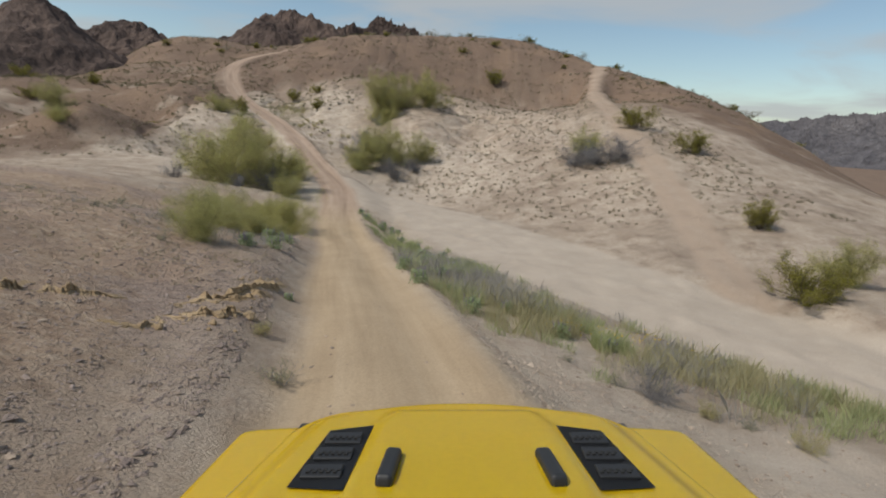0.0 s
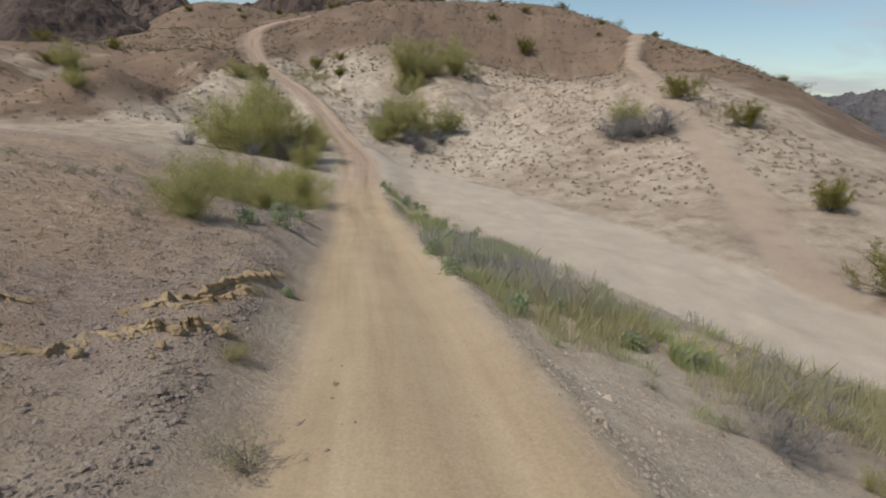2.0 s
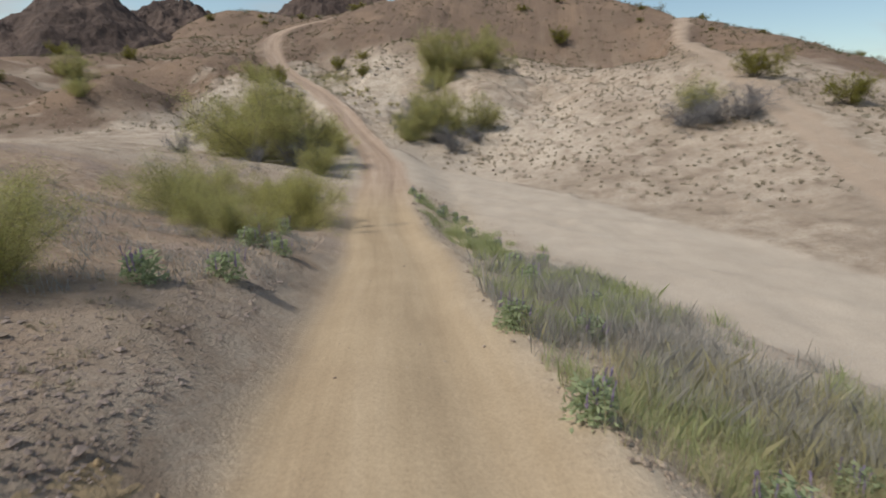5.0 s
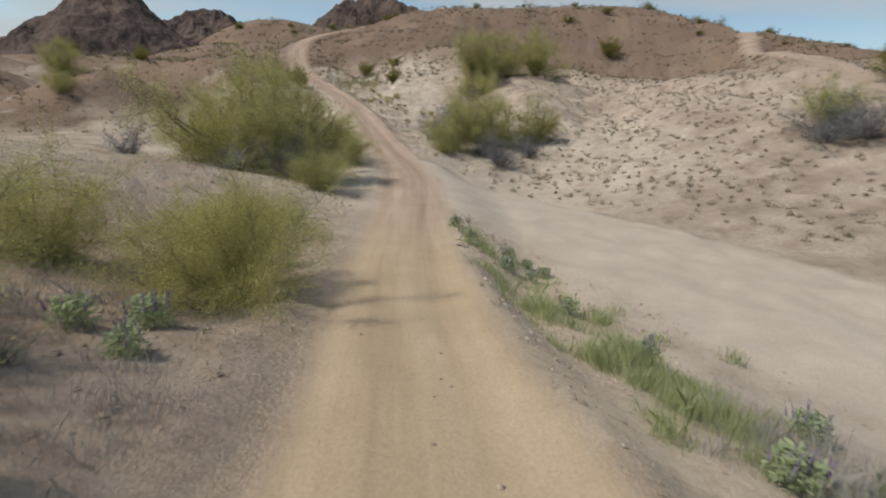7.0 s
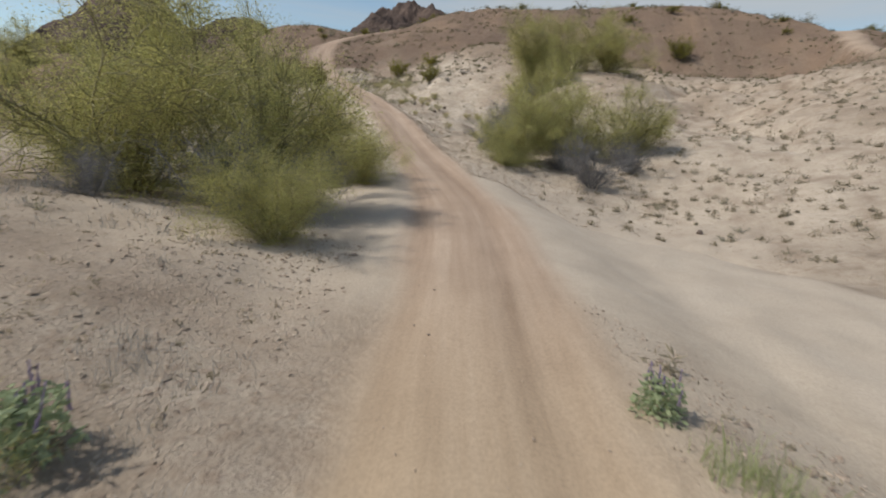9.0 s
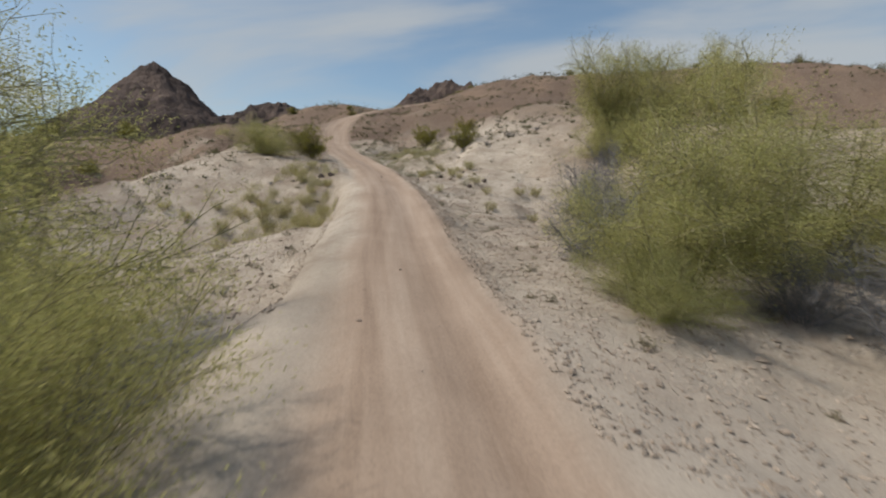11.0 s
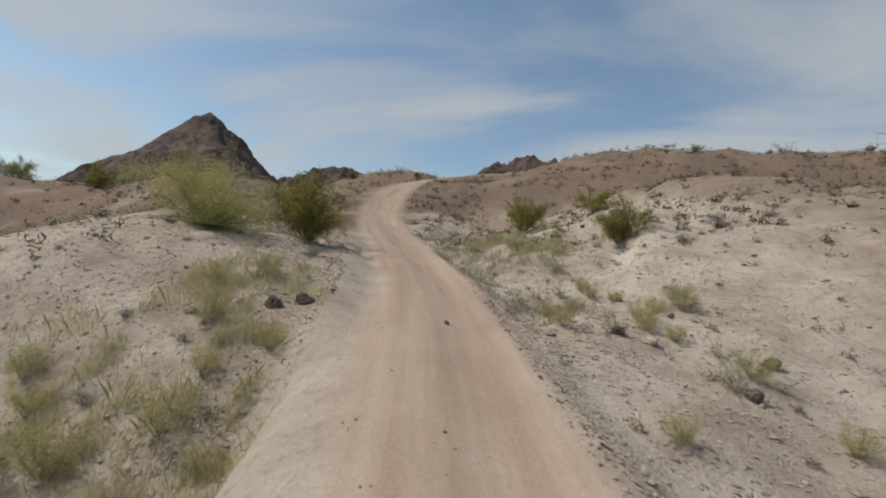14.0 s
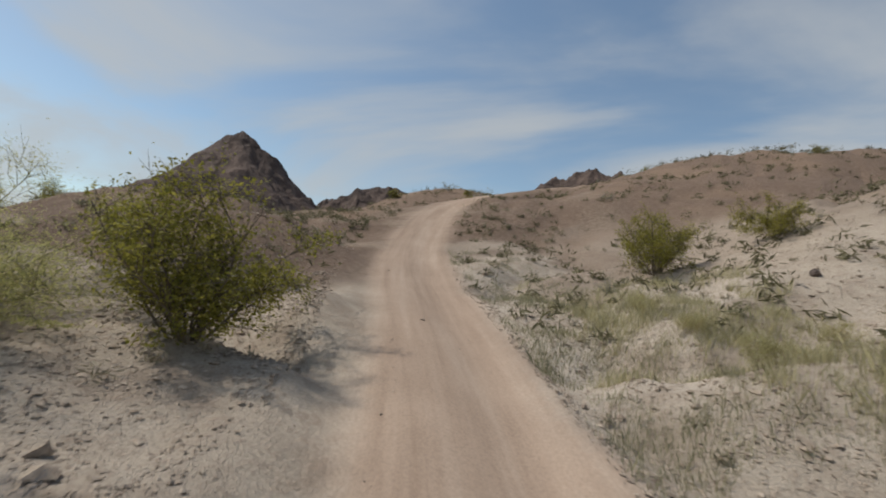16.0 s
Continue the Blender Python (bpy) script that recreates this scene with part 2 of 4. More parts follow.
TUFT_LEAF = leaf_material("dry_tuft", (0.20, 0.175, 0.125), (0.40, 0.35, 0.26), 0.4)
SCRUB_LEAF = leaf_material("scrub_leaf", (0.085, 0.08, 0.045), (0.22, 0.20, 0.115), 0.3)
PURPLE_WEED = leaf_material("purple_grey_weed", (0.30, 0.285, 0.25), (0.50, 0.47, 0.44), 0.35)
PALE_STONE = rock_material("pale_clay_stone", (0.34, 0.27, 0.21), (0.60, 0.51, 0.42), 6.0)


# ---- lie of the land ----
# broad swells of the land (east, north, height), small hollows, and knolls (east, north, height, radius)
SWELLS = [(-22, 8, 3.6), (0, 8, 1.1), (-44, 30, -1.2), (-22, 30, 1.8), (0, 30, -1.8), (-66, 52, 3.2), (-44, 52, 1.1), (22, 52, 4.5), (66, 52, -2.4), (-66, 74, 4.4), (-44, 74, 1.8), (22, 74, 4.0), (44, 74, 5.0), (66, 74, -1.2), (-66, 96, 1.4), (-44, 96, 1.3), (-22, 96, 1.9), (0, 96, -3.9), (22, 96, -3.2), (44, 96, 7.2), (66, 96, 1.2), (-66, 118, 1.4), (-22, 118, 3.2), (0, 118, 1.6), (22, 118, 4.0), (44, 118, 7.4), (-44, 140, 1.6), (0, 140, 2.0), (22, 140, 6.8), (44, 140, 3.6)]
KNOLLS = [(-9.5, 11, 0.5, 4.5), (0, -14, 4.2, 16), (-35, 69, 2.3, 7), (4, 9, -0.5, 5), (-9, 70, 2.6, 9), (18, 32, 1.0, 8), (-3, 58, -0.9, 8), (-24, 62, 0.9, 5), (-10, 86, 3.3, 9), (2, 88, 3.0, 11), (-65, 125, 10, 17), (-58, 97, 2.2, 10), (-17.8, 72.1, 0.8, 2.5)]
HOLLOWS = [(-10, 20, -0.5), (-10, 27, -0.5), (-10, 34, 0.6), (-10, 41, 0.6), (-3, 41, -0.7), (-17, 48, -0.4), (-10, 48, 0.5), (-3, 48, -0.4), (-38, 55, 3.6), (-31, 55, -0.6), (-24, 55, -2.5), (-17, 55, 0.9), (-10, 55, 0.4), (-3, 55, 1.0), (-52, 62, -0.7), (-45, 62, -2.7), (-38, 62, -3.5), (-31, 62, 1.3), (-10, 62, -1.6), (-3, 62, 1.1), (4, 62, -1.3), (-31, 69, -0.5), (-17, 69, -0.6), (-10, 69, -1.3), (-3, 69, 0.5), (-38, 76, 0.7), (-31, 76, -0.4), (-31, 83, -0.4), (-24, 83, -1.4), (-17, 83, 0.6), (-38, 90, 0.5), (-24, 90, -0.8), (-10, 90, -1.4)]
ROAD = [(2.5, -40, 4.2), (0.8, -12, 1.5), (0, 0, 0), (-0.3, 2.3, -0.35), (-0.75, 6, -1.0), (-2.5, 13.1, -2.05), (-3.6, 18.7, -2.85),
        (-5.1, 23.7, -3.25), (-6.6, 31, -3.45), (-8.1, 38.2, -3.05), (-10, 42.8, -2.6), (-12.8, 48.2, -1.7), (-14.9, 52.9, -0.75),
        (-17.2, 57.4, 0.1), (-19.4, 61.4, 0.85), (-21.1, 64.4, 1.4), (-23.0, 67.3, 2.05), (-25.7, 70.7, 2.95), (-28.8, 74.2, 3.95), (-32.4, 79.5, 5.6),
        (-36, 86, 8.0), (-38.8, 93, 10.4), (-39.3, 100, 12.6), (-36, 110, 15.6), (-28, 120, 18.4), (-19, 131, 22), (-6, 142, 25)]
WASH = [(-27, 45.2, -2.2), (-23, 43.8, -2.4), (-18, 42.2, -2.55), (-9, 39, -3.2), (-1, 36, -4.1), (6, 25, -4.1), (11, 14, -4.15), (20, 3, -4.3), (45, -14, -4.6)]
SPUR = [(12.2, 17.6, -4.1), (13.3, 21.5, -3.8), (14.7, 27, -2.9), (16.6, 34.8, -1.4), (17.9, 43.3, 0.9), (18.6, 53.2, 3.8), (20.4, 69, 7.8), (26, 90, 12.5), (33, 113, 16.4), (38, 128, 19)]


def step(v, a, b):
    s = np.clip((v - a) / (b - a), 0, 1)
    return s * s * (3 - 2 * s)


def smooth_line(points, n):
    """A denser, rounded copy of a line of points."""
    p = np.array(points, float)
    for _ in range(n):
        q = np.empty((2 * len(p) - 2, 3))
        q[0::2], q[1::2] = p[:-1] * 0.75 + p[1:] * 0.25, p[:-1] * 0.25 + p[1:] * 0.75
        q[0], q[-1] = p[0], p[-1]
        p = q
    return p


def along(line, x, y):
    """For each place: the distance to the line (left of it: minus) and the line's height and run there."""
    best, dist, height, run = np.full(x.shape, 1e9), np.zeros(x.shape), np.zeros(x.shape), np.zeros(x.shape)
    total = 0.0
    for a, b in zip(line[:-1], line[1:]):
        d = b[:2] - a[:2]
        size = np.hypot(*d) + 1e-9
        s = np.clip(((x - a[0]) * d[0] + (y - a[1]) * d[1]) / size ** 2, 0, 1)
        ex, ey = x - a[0] - s * d[0], y - a[1] - s * d[1]
        r = np.hypot(ex, ey)
        side = np.sign(d[1] * ex - d[0] * ey)
        near = r < best
        best = np.where(near, r, best)
        dist, height = np.where(near, r * side, dist), np.where(near, a[2] + s * (b[2] - a[2]), height)
        run = np.where(near, total + s * size, run)
        total += size
    return dist, height, run


def lattice(ix, iy, seed):
    h = (ix.astype(np.int64) * 374761393 + iy.astype(np.int64) * 668265263 + seed * 974634541) & 0x7FFFFFFF
    h = ((h ^ (h >> 13)) * 1274126177) & 0x7FFFFFFF
    return ((h ^ (h >> 16)) & 0xFFFF) / 65535.0


def grain(x, y, size, octaves=4, seed=0):
    """Fractal noise, about -1 to 1, with the given size of its largest lumps."""
    out, amp, total = np.zeros(np.shape(x)), 1.0, 0.0
    for o in range(octaves):
        u, v = x / size * 2 ** o + 17.3 * o, y / size * 2 ** o - 9.1 * o
        iu, iv = np.floor(u), np.floor(v)
        a, b = u - iu, v - iv
        a, b = a * a * (3 - 2 * a), b * b * (3 - 2 * b)
        iu, iv = iu.astype(np.int64), iv.astype(np.int64)
        n = (lattice(iu, iv, seed + o) * (1 - a) + lattice(iu + 1, iv, seed + o) * a) * (1 - b) + (lattice(iu, iv + 1, seed + o) * (1 - a) + lattice(iu + 1, iv + 1, seed + o) * a) * b
        out, total, amp = out + (n * 2 - 1) * amp, total + amp, amp * 0.5
    return out / total


ROAD_LINE, WASH_LINE, SPUR_LINE = smooth_line(ROAD, 2), smooth_line(WASH, 2), smooth_line(SPUR, 2)


def hillside(x, y):
    """The lie of the land before water and wheels cut it: a broad hill ahead, falling away on all sides."""
    z = -3.6 + 29 * np.exp(-((x + 14) / 62) ** 2) * step(y, 34, 165) * (1 - 0.6 * step(y, 190, 420))
    z = z - 10 * step(x, 25, 160) * step(y, -20, 60) - 14 * step(x, 90, 700) - 10 * step(-x, 150, 900) + 4 * step(-y, 0, 60)
    for cx, cy, h in SWELLS:
        z = z + h * np.exp(-((x - cx) ** 2 + (y - cy) ** 2) / 18.0 ** 2)
    for cx, cy, h in HOLLOWS:
        z = z + h * np.exp(-((x - cx) ** 2 + (y - cy) ** 2) / 5.5 ** 2)
    for cx, cy, h, r in KNOLLS:
        z = z + h * np.exp(-((x - cx) ** 2 + (y - cy) ** 2) / r ** 2)
    return z


def land(x, y, fine=True):
    """The height of the ground."""
    x, y = np.asarray(x, float), np.asarray(y, float)
    z = hillside(x, y)
    rd, rz, rs = along(ROAD_LINE, x, y)
    wd, wz, ws = along(WASH_LINE, x, y)
    sd, sz, ss = along(SPUR_LINE, x, y)
    if fine:
        rough = grain(x, y, 9, 5, 3) * 0.5 + grain(x, y, 2.2, 4, 11) * 0.16
        gully = np.abs(grain(x + 2 * grain(x, y, 6, 2, 4), y, 7, 3, 21))
        rough = rough - 2.4 * np.clip(0.24 - gully, 0, 1) * step(y, 45, 60)
        z = z + rough * (0.35 + 0.65 * step(np.hypot(x, y - 8), 18, 45))
    # the sandy wash, with its undercut far bank
    k = 1 - step(np.abs(wd + 0.3 * grain(x, y, 5, 2, 8)), np.where(wd > 0, 3.2, 2.5), np.where(wd > 0, 6.5 + 2.5 * step(y, 16, 24), 4.6))
    z = z * (1 - k) + wz * k
    # the second track, up the hill beyond the wash
    k = 1 - step(np.abs(sd), 1.0, 3.2)
    z = z * (1 - k) + (z * 0.4 + sz * 0.6 - 0.15) * k
    # the bank on the road's uphill side at the start
    off = np.abs(rd)
    left = (rd < 0) * (1 - step(y, 14, 21)) * (1 - step(off, 6.0, 12.0))
    z = z * (1 - left) + np.maximum(z, rz + 0.36 * np.clip(off - 1.7, 0, 4.6)) * left
    # the road: bed, wheel ruts and the low windrows beside it
    ford = step(y, 25, 30) * (1 - step(y, 41, 46))
    k = 1 - step(np.abs(rd - 0.25 - 0.15 * step(y, 44, 50)), 1.2 - 0.15 * step(y, 44, 50), 2.4 + 1.6 * ford)
    z = z * (1 - k) + rz * k
    if fine:
        bed = 1 - step(np.abs(rd), 1.1, 1.8)
        z = z - 0.06 * np.exp(-((np.abs(rd + 0.05 * grain(rs, rs * 0, 6, 2, 5)) - 0.78) / 0.24) ** 2) + (1 - ford) * 0.10 * np.exp(-((np.abs(rd) - 1.55 - 0.25 * grain(x, y, 3, 2, 6)) / 0.3) ** 2)
        z = z + bed * (0.03 * grain(x, y, 1.1, 3, 7) + 0.025 * grain(rs, rd * 6, 5, 3, 9))
        z = z + (1 - bed) * (1 - k * 0.5) * (0.10 * grain(x, y, 1.3, 4, 13) + 0.05 * grain(x, y, 0.5, 2, 15))
    return z


# ---- mesh helpers ----
def mesh_of(name, verts, faces, material, smooth=False):
    me = bpy.data.meshes.new(name)
    me.from_pydata([tuple(v) for v in verts] if not isinstance(verts, np.ndarray) else verts.tolist(), [], faces if isinstance(faces, list) else faces.tolist())
    me.materials.append(material)
    if smooth:
        me.polygons.foreach_set("use_smooth", np.ones(len(me.polygons), bool))
    me.update()
    return me


def part(name, bm, material, parent, label=""):
    me = bpy.data.meshes.new(name)
    bm.to_mesh(me)
    bm.free()
    me.materials.append(material)
    return hang(name, me, parent, label)


def hang(name, me, parent, label=""):
    ob = new(name, me)
    ob.parent = parent
    return tagged(ob, label)


def thing(name, label, category, group="", kind=""):
    return tagged(new(name), label, category, group, kind)


# ---- ground ----
def spread(fine_a, fine_b, pitch, end_a, end_b, growth=1.07):
    mid = list(np.arange(fine_a, fine_b + pitch / 2, pitch))
    for end, sign, where in ((end_b, 1, -1), (end_a, -1, 0)):
        s = pitch
        while (mid[where] - end) * sign < 0:
            s *= growth
            v = mid[where] + sign * s
            mid.append(v) if sign > 0 else mid.insert(0, v)
    return np.array(mid)


def build_ground():
    xs, ys = spread(-32, 14, 0.22, -1500, 1500), spread(-4, 74, 0.22, -600, 1800)
    gx, gy = np.meshgrid(xs, ys)
    gz = land(gx, gy)
    ny, nx = gx.shape
    verts = np.stack([gx.ravel(), gy.ravel(), gz.ravel()], 1)
    i = np.arange(ny * nx).reshape(ny, nx)
    faces = np.stack([i[:-1, :-1].ravel(), i[:-1, 1:].ravel(), i[1:, 1:].ravel(), i[1:, :-1].ravel()], 1)
    me = bpy.data.meshes.new("ground")
    me.vertices.add(len(verts)), me.loops.add(faces.size), me.polygons.add(len(faces))
    me.vertices.foreach_set("co", verts.ravel())
    me.loops.foreach_set("vertex_index", faces.ravel().astype(np.int32))
    me.polygons.foreach_set("loop_start", np.arange(0, faces.size, 4, dtype=np.int32))
    me.polygons.foreach_set("use_smooth", np.ones(len(faces), bool))
    me.update(calc_edges=True)
    x, y = gx.ravel(), gy.ravel()
    rd, rz, rs = along(ROAD_LINE, x, y)
    wd, wz, ws = along(WASH_LINE, x, y)
    sd, sz, ss = along(SPUR_LINE, x, y)
    n1, n2 = grain(x, y, 8, 4, 31), grain(x, y, 2.5, 4, 33)
    up = step(y, 40, 50)
    road = 1 - step(np.abs(rd - 0.28 - 0.2 * up) + 0.3 * n2, 0.95 - 0.1 * up, 1.55)
    wash = np.where(wd > 0, 1 - step(np.abs(wd) + 0.8 * n1 + 0.4 * n2, 3.6, 5.2), 1 - step(np.abs(wd) + 0.5 * n1 + 0.4 * n2, 2.9, 3.6))
    spur = (1 - step(np.abs(sd) + 0.4 * n2, 0.75, 1.4)) * (0.95 - 0.35 * np.exp(-(sd / 0.35) ** 2)) * (1 - wash)
    wash = wash * (1 - 0.85 * step(-x + 2 * n1, 21, 27))
    height = gz.ravel() + 1.6 * n1 - np.where(x > 0, 0.045 * (y - 40), 0.12 * np.clip(y - 62, 0, 99))
    clay = step(y + 6 * n1 + 0.9 * np.maximum(x, 0), 19, 29) * (1 - step(height, 2.6, 5.5))
    clay = clay * step(0.9 * n1 + 0.5 * n2 + 0.75 + 0.7 * step(-np.abs(x - 5), -45, 0), 0.15, 0.5)
    clay = np.maximum(clay, 0.85 * (1 - step(np.abs(rd), 2.0, 7.0)) * step(y, 38, 46) * (1 - step(y, 80, 95)))
    clay = clay * (1 - step(-x, 26, 34) * (1 - step(np.abs(rd), 3, 8)))
    verge = np.where(rd > 0, 0.95 * (1 - step(rd, 4, 9)), 0.9 * (1 - step(-rd + 0.8 * n2, 1.4, 3.4))) * (1 - step(y, 30, 40))
    clay = np.maximum(clay, verge)
    wash = np.maximum(wash, 0.85 * (rd > 0) * step(rd, 0.8, 1.6) * (1 - step(rd, 5, 10)) * (1 - step(y, 30, 40)) * step(0.6 + n2, 0.1, 0.9))
    wash = np.maximum(wash, (1 - step(np.where(rd > 0, 0.55, 0.8) * np.abs(rd) + 1.2 * n1 + 0.6 * n2, 3.5, 6.5)) * step(y, 29, 34) * (1 - step(y + 2 * n1, 43, 49)))
    edge = np.interp(x, [-70, -50, -40, -34, -28, -17, -9, 5, 20, 26, 30, 36, 60], [38, 40, 43, 50, 84, 90, 94, 98, 98, 84, 58, 44, 40])
    brown = step(y - edge + 11 * n1 + 8 * n2, -7, 8) * (1 - 0.75 * step(n2 - 0.7 * n1, 0.34, 0.5) * (1 - step(y, 92, 125)))
    far = np.maximum(np.maximum(step(y, 24, 36), step(x, 4, 8)), step(rd, 3.0, 5.0))
    for name, values in (("road", road), ("wash", wash), ("clay", clay), ("brown", brown), ("spur", spur), ("pale", step(-x + 2 * n1, 9, 14) * step(y + 2 * n1, 42, 49) * (1 - step(-x, 30, 36)) * (np.where(rd < 0, 0.5, 0.8) + 0.5 * n2) + 0.5 * verge * (rd > 0) + 0.6 * step(x, -12, -8) * (1 - step(x, 2, 9)) * step(y, 40, 45) * (1 - step(y, 56, 66))), ("far_road", far), ("across", np.clip(rd, -4, 4)), ("run", rs * 0.045)):
        me.attributes.new(name, "FLOAT", "POINT").data.foreach_set("value", np.ascontiguousarray(values, dtype=np.float32))
    me.materials.append(GROUND)
    tagged(new("ground", me), "dry desert ground with pale clay slopes and a sandy wash", "ground", kind="structure")


build_ground()


# ---- mountains ----
def mountain(name, label, cx, cy, base, peak, radius, material, seed, sharp=1.15, crag=0.12, stretch=(1, 1), turn=0.0, ragged=0.22, n=140, steep=(0.0, 0.0)):
    a = np.linspace(0, 2 * np.pi, 2 * n, endpoint=False)
    r = np.linspace(0, 1, n) ** 1.2
    rr, aa = np.meshgrid(r, a)
    u, v = rr * np.cos(aa) * radius * stretch[0], rr * np.sin(aa) * radius * stretch[1]
    c, s = math.cos(radians(turn)), math.sin(radians(turn))
    x, y = cx + u * c - v * s, cy + u * s + v * c
    edge = 1 + ragged * grain(np.cos(aa) * 2 + 5, np.sin(aa) * 2, 1.3, 3, seed)
    edge = edge * (1 - steep[1] * np.maximum(0, np.cos(aa - radians(steep[0]))))
    h = np.clip(1 - rr / edge, 0, 1) ** sharp
    ridge = 1 - np.abs(grain(x, y, radius * 0.35, 5, seed + 1)) * 2
    lumps = grain(x, y, radius * 0.1, 4, seed + 2)
    z = base + (peak - base) * (h + crag * (ridge - 0.5) * np.minimum(1, 3 * h) * (1 - 0.6 * h) + (0.35 * lumps + 0.22 * np.abs(grain(x, y, 2.6, 3, seed + 3))) * crag * np.minimum(1, 4 * h))
    z = z - 0.10 * (peak - base) * (rr > 0.97)
    z[:, 0] = z[:, 0].mean()
    rows = 2 * n
    idx = np.arange(rows * n).reshape(rows, n)
    nxt = np.roll(idx, -1, 0)
    faces = np.stack([idx[:, :-1].ravel(), idx[:, 1:].ravel(), nxt[:, 1:].ravel(), nxt[:, :-1].ravel()], 1)
    me = mesh_of(name, np.stack([x.ravel(), y.ravel(), z.ravel()], 1), faces, material)
    return tagged(new(name, me), label, "mountain")


mountain("mountain", "pyramid-shaped hill of dark brown volcanic rock", -82, 106, 2.5, 23.9, 26, DARK_ROCK, 3, 0.95, 0.12, ragged=0.08, steep=(-125, 0.13))
mountain("mountain", "dark jagged rock knob on a saddle", -87, 143, 5, 26.2, 25, DARK_ROCK, 9, 0.8, 0.2, (1.4, 1))
mountain("mountain", "long dark rocky outcrop crowning the hill", -52, 176, 16, 36.5, 34, DARK_ROCK, 14, 0.6, 0.28, (1.25, 0.5), -14)
mountain("mountain", "low end of the dark rocky outcrop", -18, 182, 12, 33.0, 26, DARK_ROCK, 17, 0.6, 0.3, (1.2, 0.6), 10)
mountain("mountain", "long dark craggy range behind the hill", -95, 880, -40, 172, 300, DARK_ROCK, 27, 0.75, 0.3, (1.1, 0.6), 8)
# this range gets its haze from the rock colour alone
mountain("mountain", "low grey-brown mountain range far off, haze painted into its colour", 800, 1000, -60, 62, 330, HAZE_TINTED_ROCK, 21, 0.8, 0.4, (1.8, 0.6), -40)


# ---- plants ----
def tubes(lines, radii, sides=3):
    """One mesh of tapered tubes along the lines."""
    verts, faces = [], []
    for line, rad in zip(lines, radii):
        k = len(line)
        start = len(verts)
        for j in range(k):
            d = line[min(j + 1, k - 1)] - line[max(j - 1, 0)]
            d = d / (np.linalg.norm(d) + 1e-9)
            a = np.cross(d, (0.3, 0.9, 0.1))
            a = a / (np.linalg.norm(a) + 1e-9)
            b = np.cross(d, a)
            r = rad[0] + (rad[1] - rad[0]) * j / (k - 1)
            for s in range(sides):
                t = 2 * math.pi * s / sides
                verts.append(line[j] + r * (math.cos(t) * a + math.sin(t) * b))
        for j in range(k - 1):
            for s in range(sides):
                p, q = start + j * sides + s, start + j * sides + (s + 1) % sides
                faces.append((p, q, q + sides, p + sides))
    return verts, faces


def grow(rng, start, way, length, bend, droop, points=6):
    line, p, d = [start], start, way / np.linalg.norm(way)
    for _ in range(points - 1):
        d = d + rng.normal(0, bend, 3) + np.array((0, 0, droop))
        d = d / np.linalg.norm(d)
        p = p + d * length / (points - 1)
        line.append(p)
    return line


def blades(rng, centres, size, flat=0.35, slim=0.4, up=0.0):
    """Many small leaves: one thin diamond at each centre."""
    n = len(centres)
    d = rng.normal(0, 1, (n, 3))
    d[:, 2] = d[:, 2] * flat + up
    d /= np.linalg.norm(d, axis=1)[:, None] + 1e-9
    s = np.cross(d, rng.normal(0, 1, (n, 3)))
    s /= np.linalg.norm(s, axis=1)[:, None] + 1e-9
    k = size * rng.uniform(0.6, 1.4, (n, 1))
    v = np.stack([centres - d * k, centres + s * k * slim, centres + d * k, centres - s * k * slim], 1).reshape(-1, 3)
    return v, np.arange(4 * n).reshape(n, 4)


